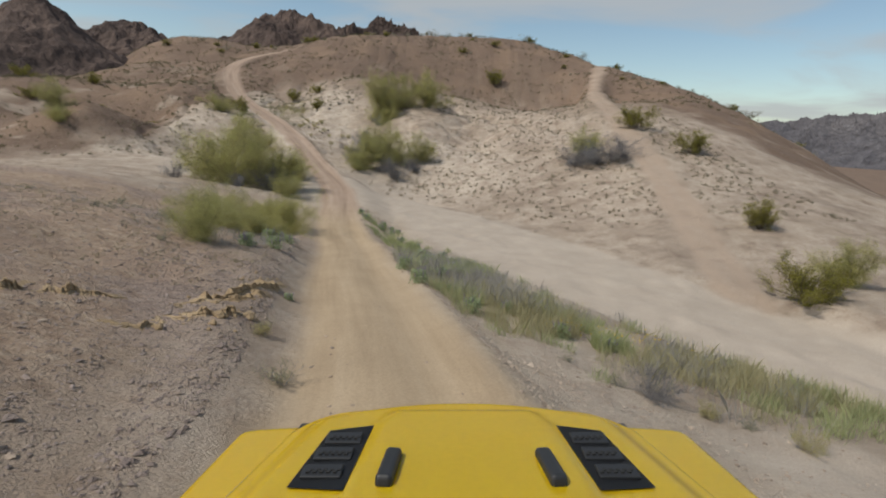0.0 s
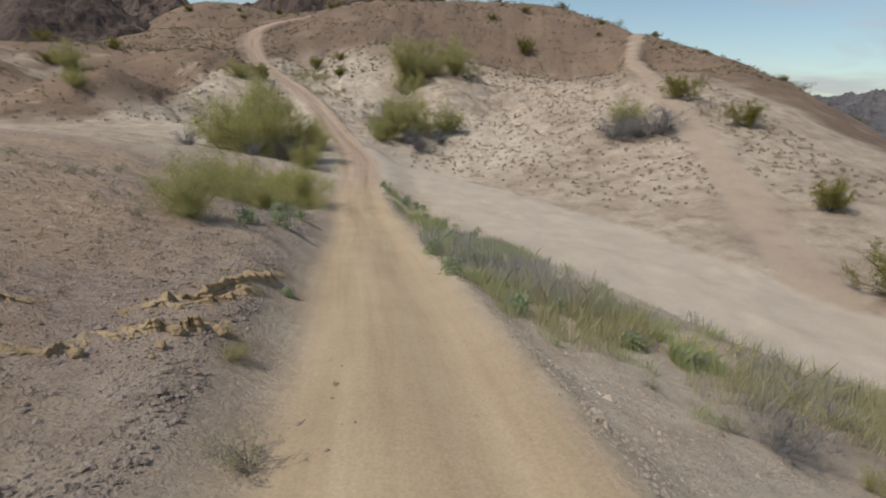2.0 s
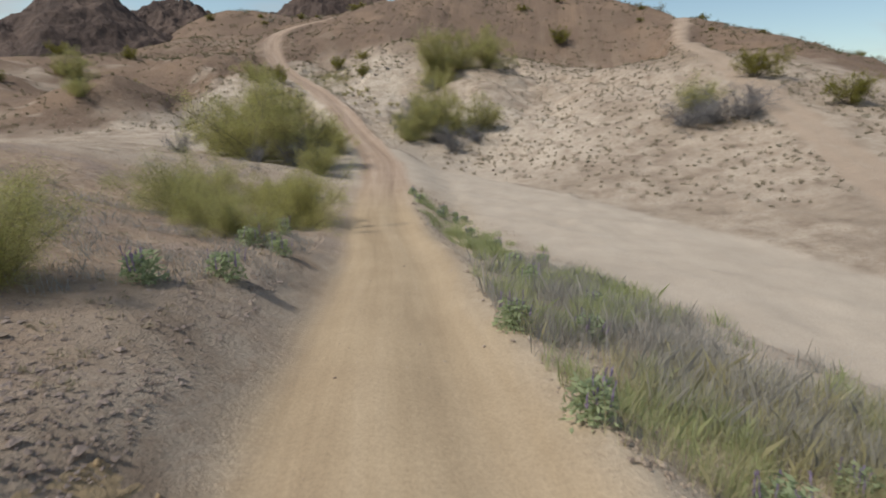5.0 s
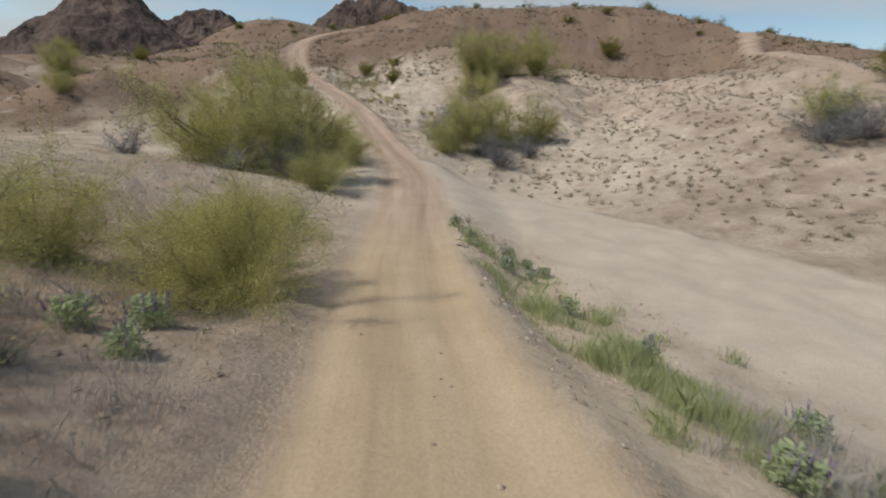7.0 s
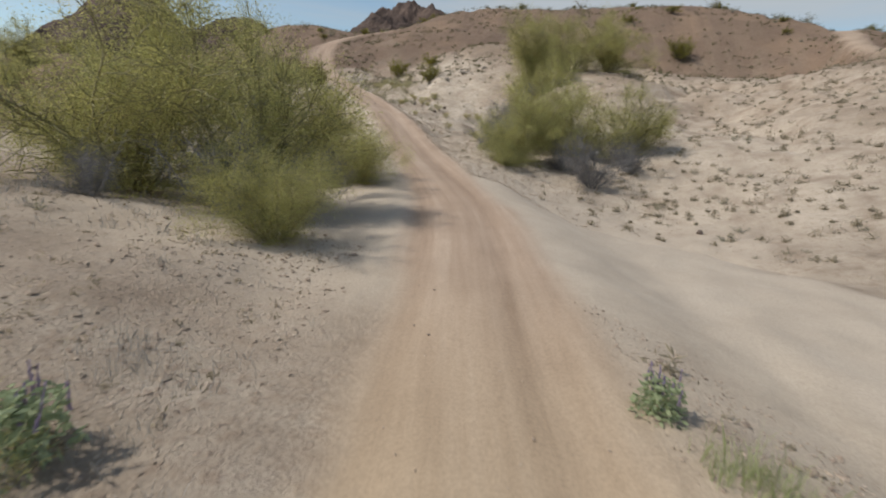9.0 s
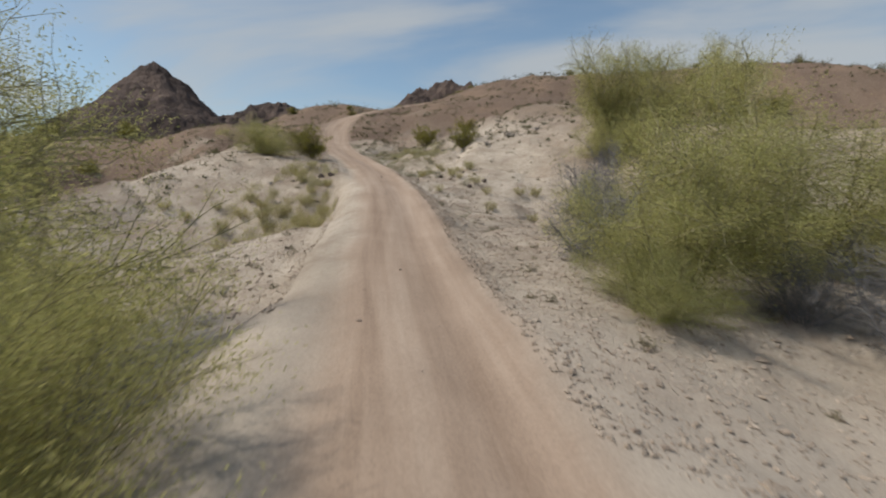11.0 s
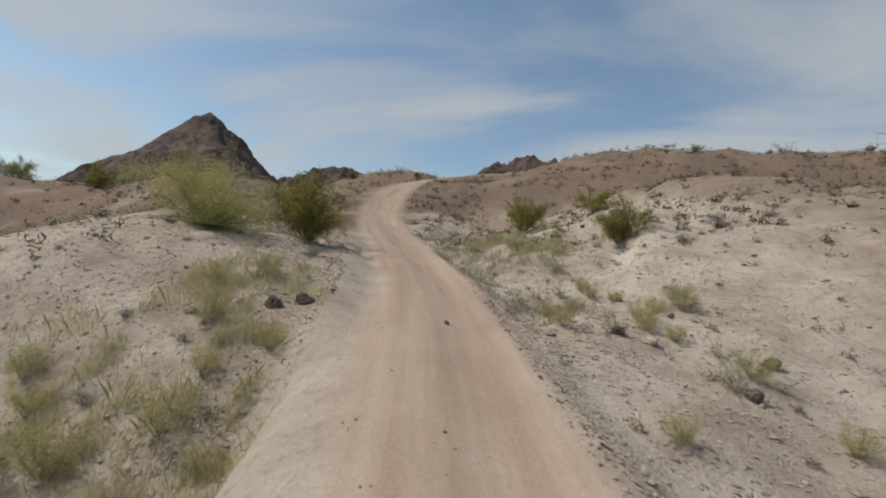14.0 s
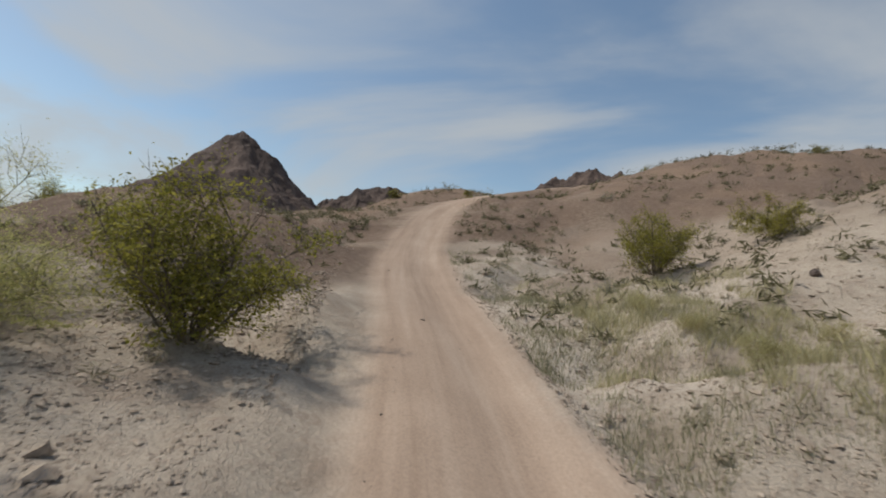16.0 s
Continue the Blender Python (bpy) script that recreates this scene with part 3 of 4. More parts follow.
def bush(name, label, category, seed, stems, height, spread_, twigs, leaves, leaf, bark, foliage, droop=-0.02, bend=0.16, thick=0.03, slim=0.4, scatter=0.06, low=0.25, upright=0.0, group="", branch_label="", wood="stem"):
    """A shrub or small tree: stems from one root, twigs on the stems, leaves round the twigs."""
    rng = np.random.default_rng(seed)
    lines, radii, tips = [], [], []
    for i in range(stems):
        a = 2 * math.pi * (i + rng.uniform(-0.4, 0.4)) / stems
        lean = rng.uniform(0.15, 1.0) * spread_
        way = np.array((math.cos(a) * lean, math.sin(a) * lean, rng.uniform(0.75, 1.1)))
        size = height * rng.uniform(0.7, 1.05) * math.hypot(1, lean) * 0.92
        stem = grow(rng, np.array((math.cos(a) * 0.03, math.sin(a) * 0.03, -0.05)), way, size, bend, droop)
        lines.append(stem)
        radii.append((thick, thick * 0.25))
        for j in range(twigs):
            f = rng.uniform(low, 1.0) * (len(stem) - 1)
            k = min(int(f), len(stem) - 2)
            at = stem[k] + (stem[k + 1] - stem[k]) * (f - k)
            out = (stem[k + 1] - stem[k]) / np.linalg.norm(stem[k + 1] - stem[k]) * 0.6 + rng.normal(0, 0.55, 3) + np.array((0, 0, upright))
            twig = grow(rng, at, out, height * rng.uniform(0.16, 0.36), bend * 1.2, droop, 4)
            lines.append(twig)
            radii.append((thick * 0.32, thick * 0.08))
            tips.append(twig)
            for q in range(2):
                sub = grow(rng, twig[1 + q], (twig[2 + q] - twig[1 + q]) + rng.normal(0, 0.5, 3) * height * 0.1, height * rng.uniform(0.08, 0.18), bend, droop, 3)
                lines.append(sub)
                radii.append((thick * 0.18, thick * 0.06))
                tips.append(sub)
    root = thing(name, label, category, group)
    v, f = tubes(lines, radii)
    hang(wood, mesh_of(wood, v, f, bark), root, branch_label)
    if leaves:
        weight = rng.exponential(1.0, len(tips) // 3 + 1).repeat(3)[:len(tips)] + 0.12
        pick = rng.choice(len(tips), leaves, p=weight / weight.sum())
        size = np.array([len(t) for t in tips])
        table = np.zeros((len(tips), size.max(), 3))
        for i, t in enumerate(tips):
            table[i, :len(t)] = t
        g = rng.uniform(0.15, 1.0, leaves) * (size[pick] - 1)
        k = np.minimum(g.astype(int), size[pick] - 2)
        pts = table[pick, k] + (table[pick, k + 1] - table[pick, k]) * (g - k)[:, None]
        pts += np.clip(rng.normal(0, scatter, pts.shape), -1.3 * scatter, 1.3 * scatter) * height
        pts[:, 2] = np.maximum(pts[:, 2], 0.02)
        v, f = blades(rng, pts, leaf, 0.6, slim, 0.25)
        hang("crown", mesh_of("crown", v, f, foliage), root)
    return root


def ground_at(x, y):
    return float(land(np.array([float(x)]), np.array([float(y)]))[0])


def stand(ob, x, y, size=1.0, turn=0.0, sink=0.03, tall=1.0):
    ob.matrix_world = pose(x, y, ground_at(x, y) - sink, 0, 0, turn) @ Matrix.Diagonal((size, size, size * tall, 1))
    return ob


def again(ob, x, y, size=1.0, turn=0.0, sink=0.03, tall=1.0, label=""):
    c = copy_thing(ob, Matrix.Identity(4))
    c.matrix_basis = pose(x, y, ground_at(x, y) - sink, 0, 0, turn) @ Matrix.Diagonal((size, size, size * tall, 1))
    return tagged(c, label)


PALO = [bush("palo_verde", "bushy yellow-green palo verde on the edge of the wash", "tree", 40 + i, 13, 1.0, 0.95, 42, 90000, 0.0062, PALO_BARK, PALO_LEAF, -0.02, 0.24, 0.009, 0.26, 0.04, 0.1, 0.1, "palo verdes", wood="trunk") for i in range(3)]
CREO = [bush("creosote_bush", "dark green creosote bush on the slope", "shrub", 60 + i, 17, 1.0, 1.0, 22, 16000, 0.0135, CREO_BARK, CREO_LEAF, 0.0, 0.16, 0.011, 0.5, 0.04, 0.22, 0.1, "creosote bushes") for i in range(3)]
GREY = [bush("dry_bush", "leafless grey bush with tangled dry twigs", "shrub", 80 + i, 18, 1.0, 1.1, 36, 11000, 0.012, GREY_TWIG, GREY_LEAF, -0.03, 0.2, 0.009, 0.15, 0.03, 0.1, 0.0, "dry bushes") for i in range(2)]
SAGE = [bush("low_shrub", "low grey-green shrub on pale ground", "shrub", 90 + i, 11, 1.0, 1.15, 6, 1100, 0.03, GREY_TWIG, SAGE_LEAF, 0.0, 0.15, 0.012, 0.3, 0.07, 0.1, 0.2, "low shrubs") for i in range(3)]
BRITTLE = [bush("brittlebush", "loose yellow-green weedy bush beside the road", "shrub", 110 + i, 18, 1.0, 0.85, 9, 3600, 0.022, STRAW_TWIG, WEED_LEAF, 0.0, 0.1, 0.008, 0.3, 0.075, 0.25, 0.5, "weedy bushes") for i in range(3)]
SMOKE = [bush("feathery_bush", "feathery yellow-green bush with fine drooping twigs", "shrub", 130 + i, 20, 1.0, 0.95, 38, 70000, 0.0095, PALO_BARK, PALO_LEAF, -0.02, 0.2, 0.006, 0.2, 0.06, 0.08, 0.2, "feathery bushes") for i in range(2)]


def lupine(seed):
    rng = np.random.default_rng(seed)
    root = thing("lupine", "green lupine with pale purple flower spikes", "flower", "lupines")
    a, r, h = rng.uniform(0, 6.28, 420), rng.uniform(0, 1, 420) ** 0.6 * 0.5, rng.uniform(0.03, 0.75, 420)
    pts = np.stack([np.cos(a) * r * (1.1 - 0.5 * h), np.sin(a) * r * (1.1 - 0.5 * h), h], 1)
    v, f = blades(rng, pts, 0.085, 0.5, 0.35, 0.3)
    hang("foliage", mesh_of("foliage", v, f, LUPIN_LEAF), root)
    for _ in range(9):
        a, r = rng.uniform(0, 6.28), rng.uniform(0.05, 0.45)
        z = np.linspace(0.45, rng.uniform(0.75, 1.0), 26)
        lean = rng.normal(0, 0.12, 2)
        pts = np.stack([math.cos(a) * r + lean[0] * z, math.sin(a) * r + lean[1] * z, z], 1)
        v, f = tubes([list(pts[::3])], [(0.022, 0.006)], 5)
        v = [q + rng.normal(0, 0.008, 3) for q in v]
        hang("flower_spike", mesh_of("flower_spike", v, f, LUPIN_BLOOM), root)
    return root


LUPINE = [lupine(150 + i) for i in range(2)]

# the wooded edge of the wash, left of the road
stand(PALO[0], -14.8, 35.2, 4.6, 20, tall=1.15)
again(PALO[1], -12.4, 36.4, 4.2, 200, tall=0.95)
again(PALO[2], -17.2, 36.8, 3.6, 150)
again(PALO[1], -16.6, 43.4, 4.0, 75, tall=1.25, label="tall open palo verde beside the wash")
stand(SMOKE[0], -10.3, 33.6, 1.7, 30)
again(SMOKE[0], -11.9, 41.2, 2.0, 260)
again(SMOKE[1], -13.3, 41.6, 1.9, 30)
again(SMOKE[0], -13.9, 42.6, 1.7, 100)
again(GREY[1], -12.7, 40.8, 1.7, 70)
stand(SMOKE[1], -6.9, 22.4, 1.75, 10, tall=1.2)
again(SMOKE[0], -8.3, 24.4, 1.25, 200)
again(SMOKE[1], -8.8, 19.4, 1.7, 100, label="large feathery yellow-green bush beside the track")
again(SMOKE[0], -5.9, 12.0, 1.15, 70)
again(SMOKE[0], -10.0, 22.4, 1.7, 140)
again(SMOKE[1], -7.9, 23.4, 1.6, 290)
again(SMOKE[1], -6.5, 17.6, 1.1, 150)
again(SMOKE[0], -7.6, 18.6, 1.0, 15)
again(SMOKE[0], -9.7, 25.4, 1.0, 330)
again(SMOKE[1], -9.4, 27.0, 1.35, 200)
again(SMOKE[0], -8.6, 26.1, 0.8, 110)
stand(GREY[0], -13.6, 33.2, 1.0, 40)
again(GREY[0], -11.6, 35.0, 2.0, 140)
again(GREY[1], -17.6, 33.0, 1.1, 200)
# the clump on the hill's foot, right of the road
stand(PALO[2], -7.5, 48.8, 3.1, 100)
again(PALO[0], -5.0, 51.0, 3.3, 250)
again(PALO[1], -2.2, 52.0, 3.0, 170)
again(PALO[1], -6.2, 52.0, 4.3, 10)
again(SMOKE[1], -7.9, 47.6, 1.4, 60)
stand(GREY[1], -4.3, 47.4, 2.1, 60)
again(GREY[0], -9.0, 50.4, 1.7, 10)
again(GREY[0], -2.6, 49.6, 1.6, 210)
again(GREY[1], -5.6, 48.8, 1.5, 20)
again(GREY[1], -9.0, 58.6, 2.4, 300, label="grey dead bush with bare tangled twigs")
again(GREY[0], -8.3, 56.8, 2.3, 120, label="grey dead bush with bare tangled twigs")
again(SMOKE[0], -8.8, 51.6, 1.5, 300)
again(PALO[2], -7.8, 69.5, 5.0, 330, tall=1.1)
again(SMOKE[0], -7.4, 68.0, 2.4, 130)
again(GREY[1], -8.5, 67.3, 1.4, 130)
again(SMOKE[1], -8.9, 68.6, 2.0, 250)
again(PALO[0], -5.4, 70.4, 4.8, 120, tall=1.1)
# on the hill
again(PALO[1], -2.2, 72.5, 4.8, 40)
again(GREY[0], 12.2, 45.0, 3.5, 0, tall=0.6)
again(GREY[1], 15.4, 43.8, 3.5, 90, tall=0.6)
again(GREY[0], 13.8, 44.4, 2.8, 190, tall=0.6)
again(SMOKE[0], 13.4, 47.0, 2.5, 10)
again(PALO[2], 16.9, 19.8, 2.1, 60)
again(PALO[1], -40.5, 53.5, 3.0, 60)
again(SMOKE[0], -38.0, 50.5, 1.8, 90)
again(SMOKE[1], -28.4, 65.1, 2.35, 120)
stand(CREO[0], -26.4, 67.1, 2.0, 0, tall=0.95)
stand(CREO[1], 19.2, 51.6, 2.4, 0)
stand(CREO[2], 22.4, 44.9, 2.1, 0)
for k, (x, y, s) in enumerate([(18.3, 27.6, 1.6), (14.3, 17.9, 1.9), (-23.0, 79.0, 1.75), (-17.8, 72.1, 1.45), (-20.0, 81.2, 1.3), (10.2, 108, 3.0), (-39, 59, 1.3), (-36, 62, 1.2), (-44, 66, 1.4), (-47, 61, 1.5), (-53, 66, 1.6), (-56, 60, 1.5), (-50, 74, 1.6), (-60, 74, 1.8), (-66, 84, 1.6)]):
    again(CREO[k % 3], x, y, s, 50 * k)
for k, (x, y, s) in enumerate([(-24.3, 56.8, 0.75), (-26.8, 57.5, 0.6), (-24.5, 58.4, 0.7), (-24.8, 59.4, 0.55), (-22.6, 58.7, 0.75), (-21.8, 59.5, 0.7), (-24.2, 62.1, 0.6), (-23.5, 62.7, 0.55), (-28.2, 57.6, 0.6), (-22.8, 58.0, 0.6),
                               (-24.9, 57.5, 0.7), (-23.9, 59.1, 0.6), (-21.4, 58.2, 0.7), (-20.6, 57.3, 0.55), (-23.4, 61.4, 0.65), (-23.0, 61.0, 0.6), (-23.3, 58.3, 0.7), (-20.9, 57.0, 0.7), (-22.0, 60.2, 0.45), (-21.8, 56.9, 0.65),
                               (-22.7, 56.4, 0.7), (-26.0, 58.6, 0.5), (-20.2, 55.6, 0.55), (-19.6, 54.4, 0.5), (-15.8, 66.4, 0.5), (-16.5, 65.2, 0.4), (-14.9, 64.0, 0.55), (-14.0, 62.7, 0.45), (-11.9, 64.3, 0.6), (-12.6, 63.8, 0.5), (-15.9, 61.3, 0.4),
                               (-16.0, 66.8, 0.55), (-16.6, 65.6, 0.5), (-18.6, 66.2, 0.4), (-18.0, 68.2, 0.35), (-20.4, 71.6, 0.5), (-19.7, 72.0, 0.45), (-18.3, 68.5, 0.45), (-21.5, 72.2, 0.4), (-13.2, 60.2, 0.5), (-11.6, 61.4, 0.5), (-19.2, 56.4, 0.5), (-20.0, 58.0, 0.55), (-20.9, 59.4, 0.5), (-18.4, 54.9, 0.45), (-17.7, 53.2, 0.45), (-21.5, 60.9, 0.45), (-19.6, 57.2, 0.4), (-18.9, 55.7, 0.4)]):
    if k < 3:
        stand(BRITTLE[k], x, y, s, 40 * k)
    else:
        again(BRITTLE[k % 3], x, y, s, 73 * k)
for k, (x, y, s) in enumerate([(-5.1, 12.9, 0.5), (-4.7, 13.9, 0.5), (-2.9, 9.3, 0.22), (-8.8, 28.3, 0.6), (-4.8, 30.2, 0.45), (-4.2, 28.3, 0.5), (-3.2, 28.6, 0.4), (-5.1, 16.5, 0.4), (-5.5, 17.1, 0.45), (-5.9, 16.9, 0.5), (-6.9, 20.7, 0.5), (-7.3, 20.2, 0.45), (-6.5, 19.9, 0.4), (-9.2, 25.6, 0.4), (-2.7, 28.6, 0.35), (-2.3, 28.2, 0.4), (-3.2, 27.4, 0.42), (-2.6, 27.6, 0.36),
                               (-0.4, 11.4, 0.45), (0.9, 11.0, 0.5), (-0.9, 13.6, 0.5), (0.2, 14.4, 0.5), (1.8, 11.6, 0.4), (-0.4, 17.6, 0.5), (-0.6, 20.2, 0.5), (0.3, 21.6, 0.45), (-1.0, 23.4, 0.5),
                               (-1.9, 25.6, 0.45), (2.9, 10.4, 0.45), (3.9, 10.2, 0.4), (0.6, 16.0, 0.45), (-0.3, 18.6, 0.45)]):
    if k < 2:
        stand(LUPINE[k], x, y, s, 0)
    else:
        again(LUPINE[k % 2], x, y, s, 47 * k)

# small grey shrubs on the verges at the start, and round grey ones on the climbing road's bank
again(GREY[0], 3.65, 7.3, 0.62, 30, label="small grey dry bush on the road's verge")
again(GREY[1], -14.8, 73.3, 0.9, 70, tall=0.4)
again(GREY[0], -24.05, 64.6, 0.38, 10, tall=0.7)
again(GREY[1], -23.3, 59.5, 0.38, 80, tall=0.6)
again(GREY[0], -24.6, 60.7, 0.3, 200, tall=0.6)
again(GREY[0], -15.9, 71.2, 0.5, 160, tall=0.6)
again(GREY[1], -13.3, 75.0, 0.45, 220, tall=0.6)
for k, (x, y, s) in enumerate([(-1.65, 5.0, 0.3), (-2.4, 6.5, 0.2), (3.2, 7.6, 0.28), (4.3, 6.8, 0.25), (4.8, 6.5, 0.22), (5.2, 5.9, 0.3), (2.6, 8.6, 0.2), (-17.9, 64.5, 0.35), (-17.0, 64.6, 0.4), (-18.1, 66.2, 0.32), (-19.4, 66.3, 0.32),
                               (-16.4, 66.4, 0.3), (-18.7, 67.9, 0.35), (-17.4, 68.2, 0.3), (-19.2, 69.6, 0.4), (-20.6, 71.4, 0.4), (-18.4, 71.6, 0.35), (-22.3, 73.0, 0.35), (-23.6, 76.0, 0.4), (-16.0, 65.0, 0.3), (-15.2, 63.4, 0.35)]):
    again((SAGE[k % 3], BRITTLE[k % 3])[k % 2], x, y, s * 1.25, 61 * k)

# a bare branch lying on the bank
branch = thing("fallen_branch", "bare grey fallen branch on the pale bank", "branch")
rng = np.random.default_rng(23)
g = ground_at(-10.6, 58.6)
fork = [np.array((-9.0, 58.5, g + 0.75)), np.array((-9.7, 58.7, g + 0.7)), np.array((-10.3, 58.7, g + 0.45)), np.array((-10.9, 58.9, g + 0.22)), np.array((-11.6, 59.0, ground_at(-11.6, 59.0) + 0.02))]
second = [fork[1], np.array((-10.1, 59.0, g + 0.85)), np.array((-10.6, 59.2, g + 0.8)), np.array((-11.1, 59.5, g + 0.95))]
v, f = tubes([fork, second], [(0.03, 0.009), (0.02, 0.006)], 6)
hang("limb", mesh_of("limb", v, f, GREY_TWIG), branch)

# tufts and small bushes over the slopes
rng = np.random.default_rng(7)
placed = 0
while placed < 270:
    if placed < 150:
        x, y = rng.uniform(-4, 24), rng.uniform(36, 74)
    elif placed < 210:
        x, y = rng.uniform(-34, -8), rng.uniform(44, 84)
    elif placed < 235:
        x, y = rng.uniform(-14, -4), rng.uniform(6, 34)
    else:
        x, y = rng.uniform(-60, 45), rng.uniform(80, 122)
    here = np.array([x]), np.array([y])
    if abs(along(ROAD_LINE, *here)[0][0]) < 2.4 or abs(along(WASH_LINE, *here)[0][0]) < 5.2 or abs(along(SPUR_LINE, *here)[0][0]) < 1.6:
        continue
    size = rng.uniform(0.16, 0.42) * (1.0 if placed < 235 else 1.9)
    if placed < 3:
        stand(SAGE[placed], x, y, size, rng.uniform(0, 360), tall=0.8)
    else:
        again(SAGE[placed % 3], x, y, size, rng.uniform(0, 360), tall=rng.uniform(0.6, 1.0))
    placed += 1
# bushes along the skyline
for k in range(46):
    f = k / 45
    x = -60 + 118 * f + rng.normal(0, 2)
    y = 122 + 8 * math.sin(3 * f) - 46 * max(0, f - 0.72) / 0.28 + rng.normal(0, 6)
    again((CREO[k % 3], SAGE[k % 3])[k % 2], x, y, rng.uniform(0.8, 1.9) * (1.25 if k % 2 else 1.0), rng.uniform(0, 360), tall=0.8)


# ---- grass on the bank between road and wash ----
def build_grass(name, label, seed, count, line, width, height, material, bunch):
    rng = np.random.default_rng(seed)
    line = smooth_line(line, 2)
    seg = rng.uniform(0, len(line) - 1.001, bunch)
    i = seg.astype(int)
    c = line[i] + (line[i + 1] - line[i]) * (seg - i)[:, None]
    wide = c[:, 2:3]
    c = c[:, :2] + rng.normal(0, 0.5, (bunch, 2)) * width * wide
    pick = rng.integers(0, bunch, count)
    p = c[pick] + rng.normal(0, 0.13, (count, 2))
    tall = height * rng.uniform(0.45, 1.25, count) * np.random.default_rng(seed + 1).uniform(0.6, 1.2, bunch)[pick]
    keep = (np.abs(along(ROAD_LINE, p[:, 0], p[:, 1])[0]) > 1.6) & (grain(p[:, 0], p[:, 1], 2.2, 2, seed) > -0.22)
    p, tall = p[keep], tall[keep]
    count = len(p)
    z = land(p[:, 0], p[:, 1]) - 0.02
    a = rng.uniform(0, 6.28, count)
    lean = rng.normal(0, 0.3, (count, 2)) * tall[:, None]
    w = 0.0018 + 0.0022 * rng.uniform(0, 1, count)
    base = np.stack([p[:, 0], p[:, 1], z], 1)
    side = np.stack([np.cos(a) * w, np.sin(a) * w, np.zeros(count)], 1)
    tip = base + np.concatenate([lean, tall[:, None]], 1)
    mid = base + np.concatenate([lean * 0.35, tall[:, None] * 0.55], 1)
    v = np.stack([base - side, base + side, mid + side * 0.8, tip, mid - side * 0.8], 1).reshape(-1, 3)
    f = np.arange(5 * count).reshape(count, 5)
    tagged(new(name, mesh_of(name, v, f, material)), label, "grass", kind="stuff")


STRIP = [(0.2, 21, 0.8), (0.6, 18, 1.0), (0.7, 15.5, 1.0), (1.0, 13.4, 1.1), (2.2, 11.8, 1.0), (4.0, 10.6, 1.0), (6.2, 9.0, 1.1), (9.5, 6.5, 1.2)]
THIN = [(-4.4, 30, 0.5), (-3.0, 27.5, 0.7), (-1.4, 24.5, 0.9), (-0.4, 21, 1.0)]
build_grass("grass", "fresh green grass on the bank above the wash", 201, 80000, STRIP, 1.7, 0.36, GRASS_GREEN, 900)
build_grass("dry_grass", "dry straw-coloured grass on the bank", 203, 26000, STRIP[3:], 1.8, 0.42, GRASS_DRY, 500)
build_grass("grass", "sparse green weeds at the wash's edge", 213, 4500, THIN, 1.5, 0.30, GRASS_GREEN, 46)
build_grass("grass", "green weeds in clumps along the wash's edge", 215, 12000, [(-2.2, 26, 0.6), (-1.3, 24, 0.9), (-0.5, 21.5, 1.0), (0.2, 19.5, 1.0)], 1.5, 0.32, GRASS_GREEN, 70)
build_grass("weeds", "grey-lavender weeds among the bank's grass", 211, 36000, STRIP, 1.9, 0.42, PURPLE_WEED, 700)
build_grass("roadside_grass", "thin dry grass along the climbing road", 205, 26000, [(-18.6, 53.5, 0.6), (-21.2, 56, 1.2), (-22.6, 58.4, 1.3), (-23.6, 60.8, 1.2), (-24, 62.6, 0.8)], 3.0, 0.3, GRASS_DRY, 330)
build_grass("weeds", "low grey-green weeds along the road's edge", 207, 24000, [(-18.4, 65.4, 0.5), (-20.0, 68.2, 0.8), (-22.0, 71.2, 1.0), (-24.6, 74.4, 1.1), (-28.6, 79.5, 1.2)], 1.9, 0.17, SAGE_LEAF, 420)
build_grass("dry_grass", "dry straw-coloured grass on the bank of the climbing road", 217, 14000, [(-19.4, 70.6, 0.8), (-21.4, 73.2, 1.1), (-24.2, 77, 1.2)], 2.0, 0.26, GRASS_DRY, 160)
build_grass("weeds", "purple-grey weeds under the bushes by the track", 209, 26000, [(-4.8, 12, 0.8), (-6.5, 16, 1.5), (-9, 21, 1.5), (-10, 27, 1.8), (-13, 33, 1.5)], 2.4, 0.18, PURPLE_WEED, 900)


def build_tufts(name, label, seed, count, x0, x1, y0, y1, size, material, blades_each=16, clear=5.0):
    rng = np.random.default_rng(seed)
    x, y = rng.uniform(x0, x1, count * 2), rng.uniform(y0, y1, count * 2)
    keep = (np.abs(along(ROAD_LINE, x, y)[0]) > 2.0) & (np.abs(along(WASH_LINE, x, y)[0]) > clear) & (np.abs(along(SPUR_LINE, x, y)[0]) > 1.3)
    keep &= grain(x, y, 9.0, 3, seed) > rng.uniform(-0.8, 0.5, count * 2)
    x, y = x[keep][:count], y[keep][:count]
    m = len(x)
    r = size * np.exp(rng.normal(0, 0.35, m))
    d = rng.normal(0, 1, (m, blades_each, 3))
    d[:, :, 2] = np.abs(d[:, :, 2]) * 0.9
    d /= np.linalg.norm(d, axis=2)[:, :, None]
    pts = d * (rng.uniform(0.15, 1, (m, blades_each, 1)) * r[:, None, None])
    pts += np.stack([x, y, land(x, y)], 1)[:, None]
    v, f = blades(rng, pts.reshape(-1, 3), size * 0.3, 0.8, 0.2, 0.35)
    tagged(new(name, mesh_of(name, v, f, material)), label, "shrubs", kind="stuff")


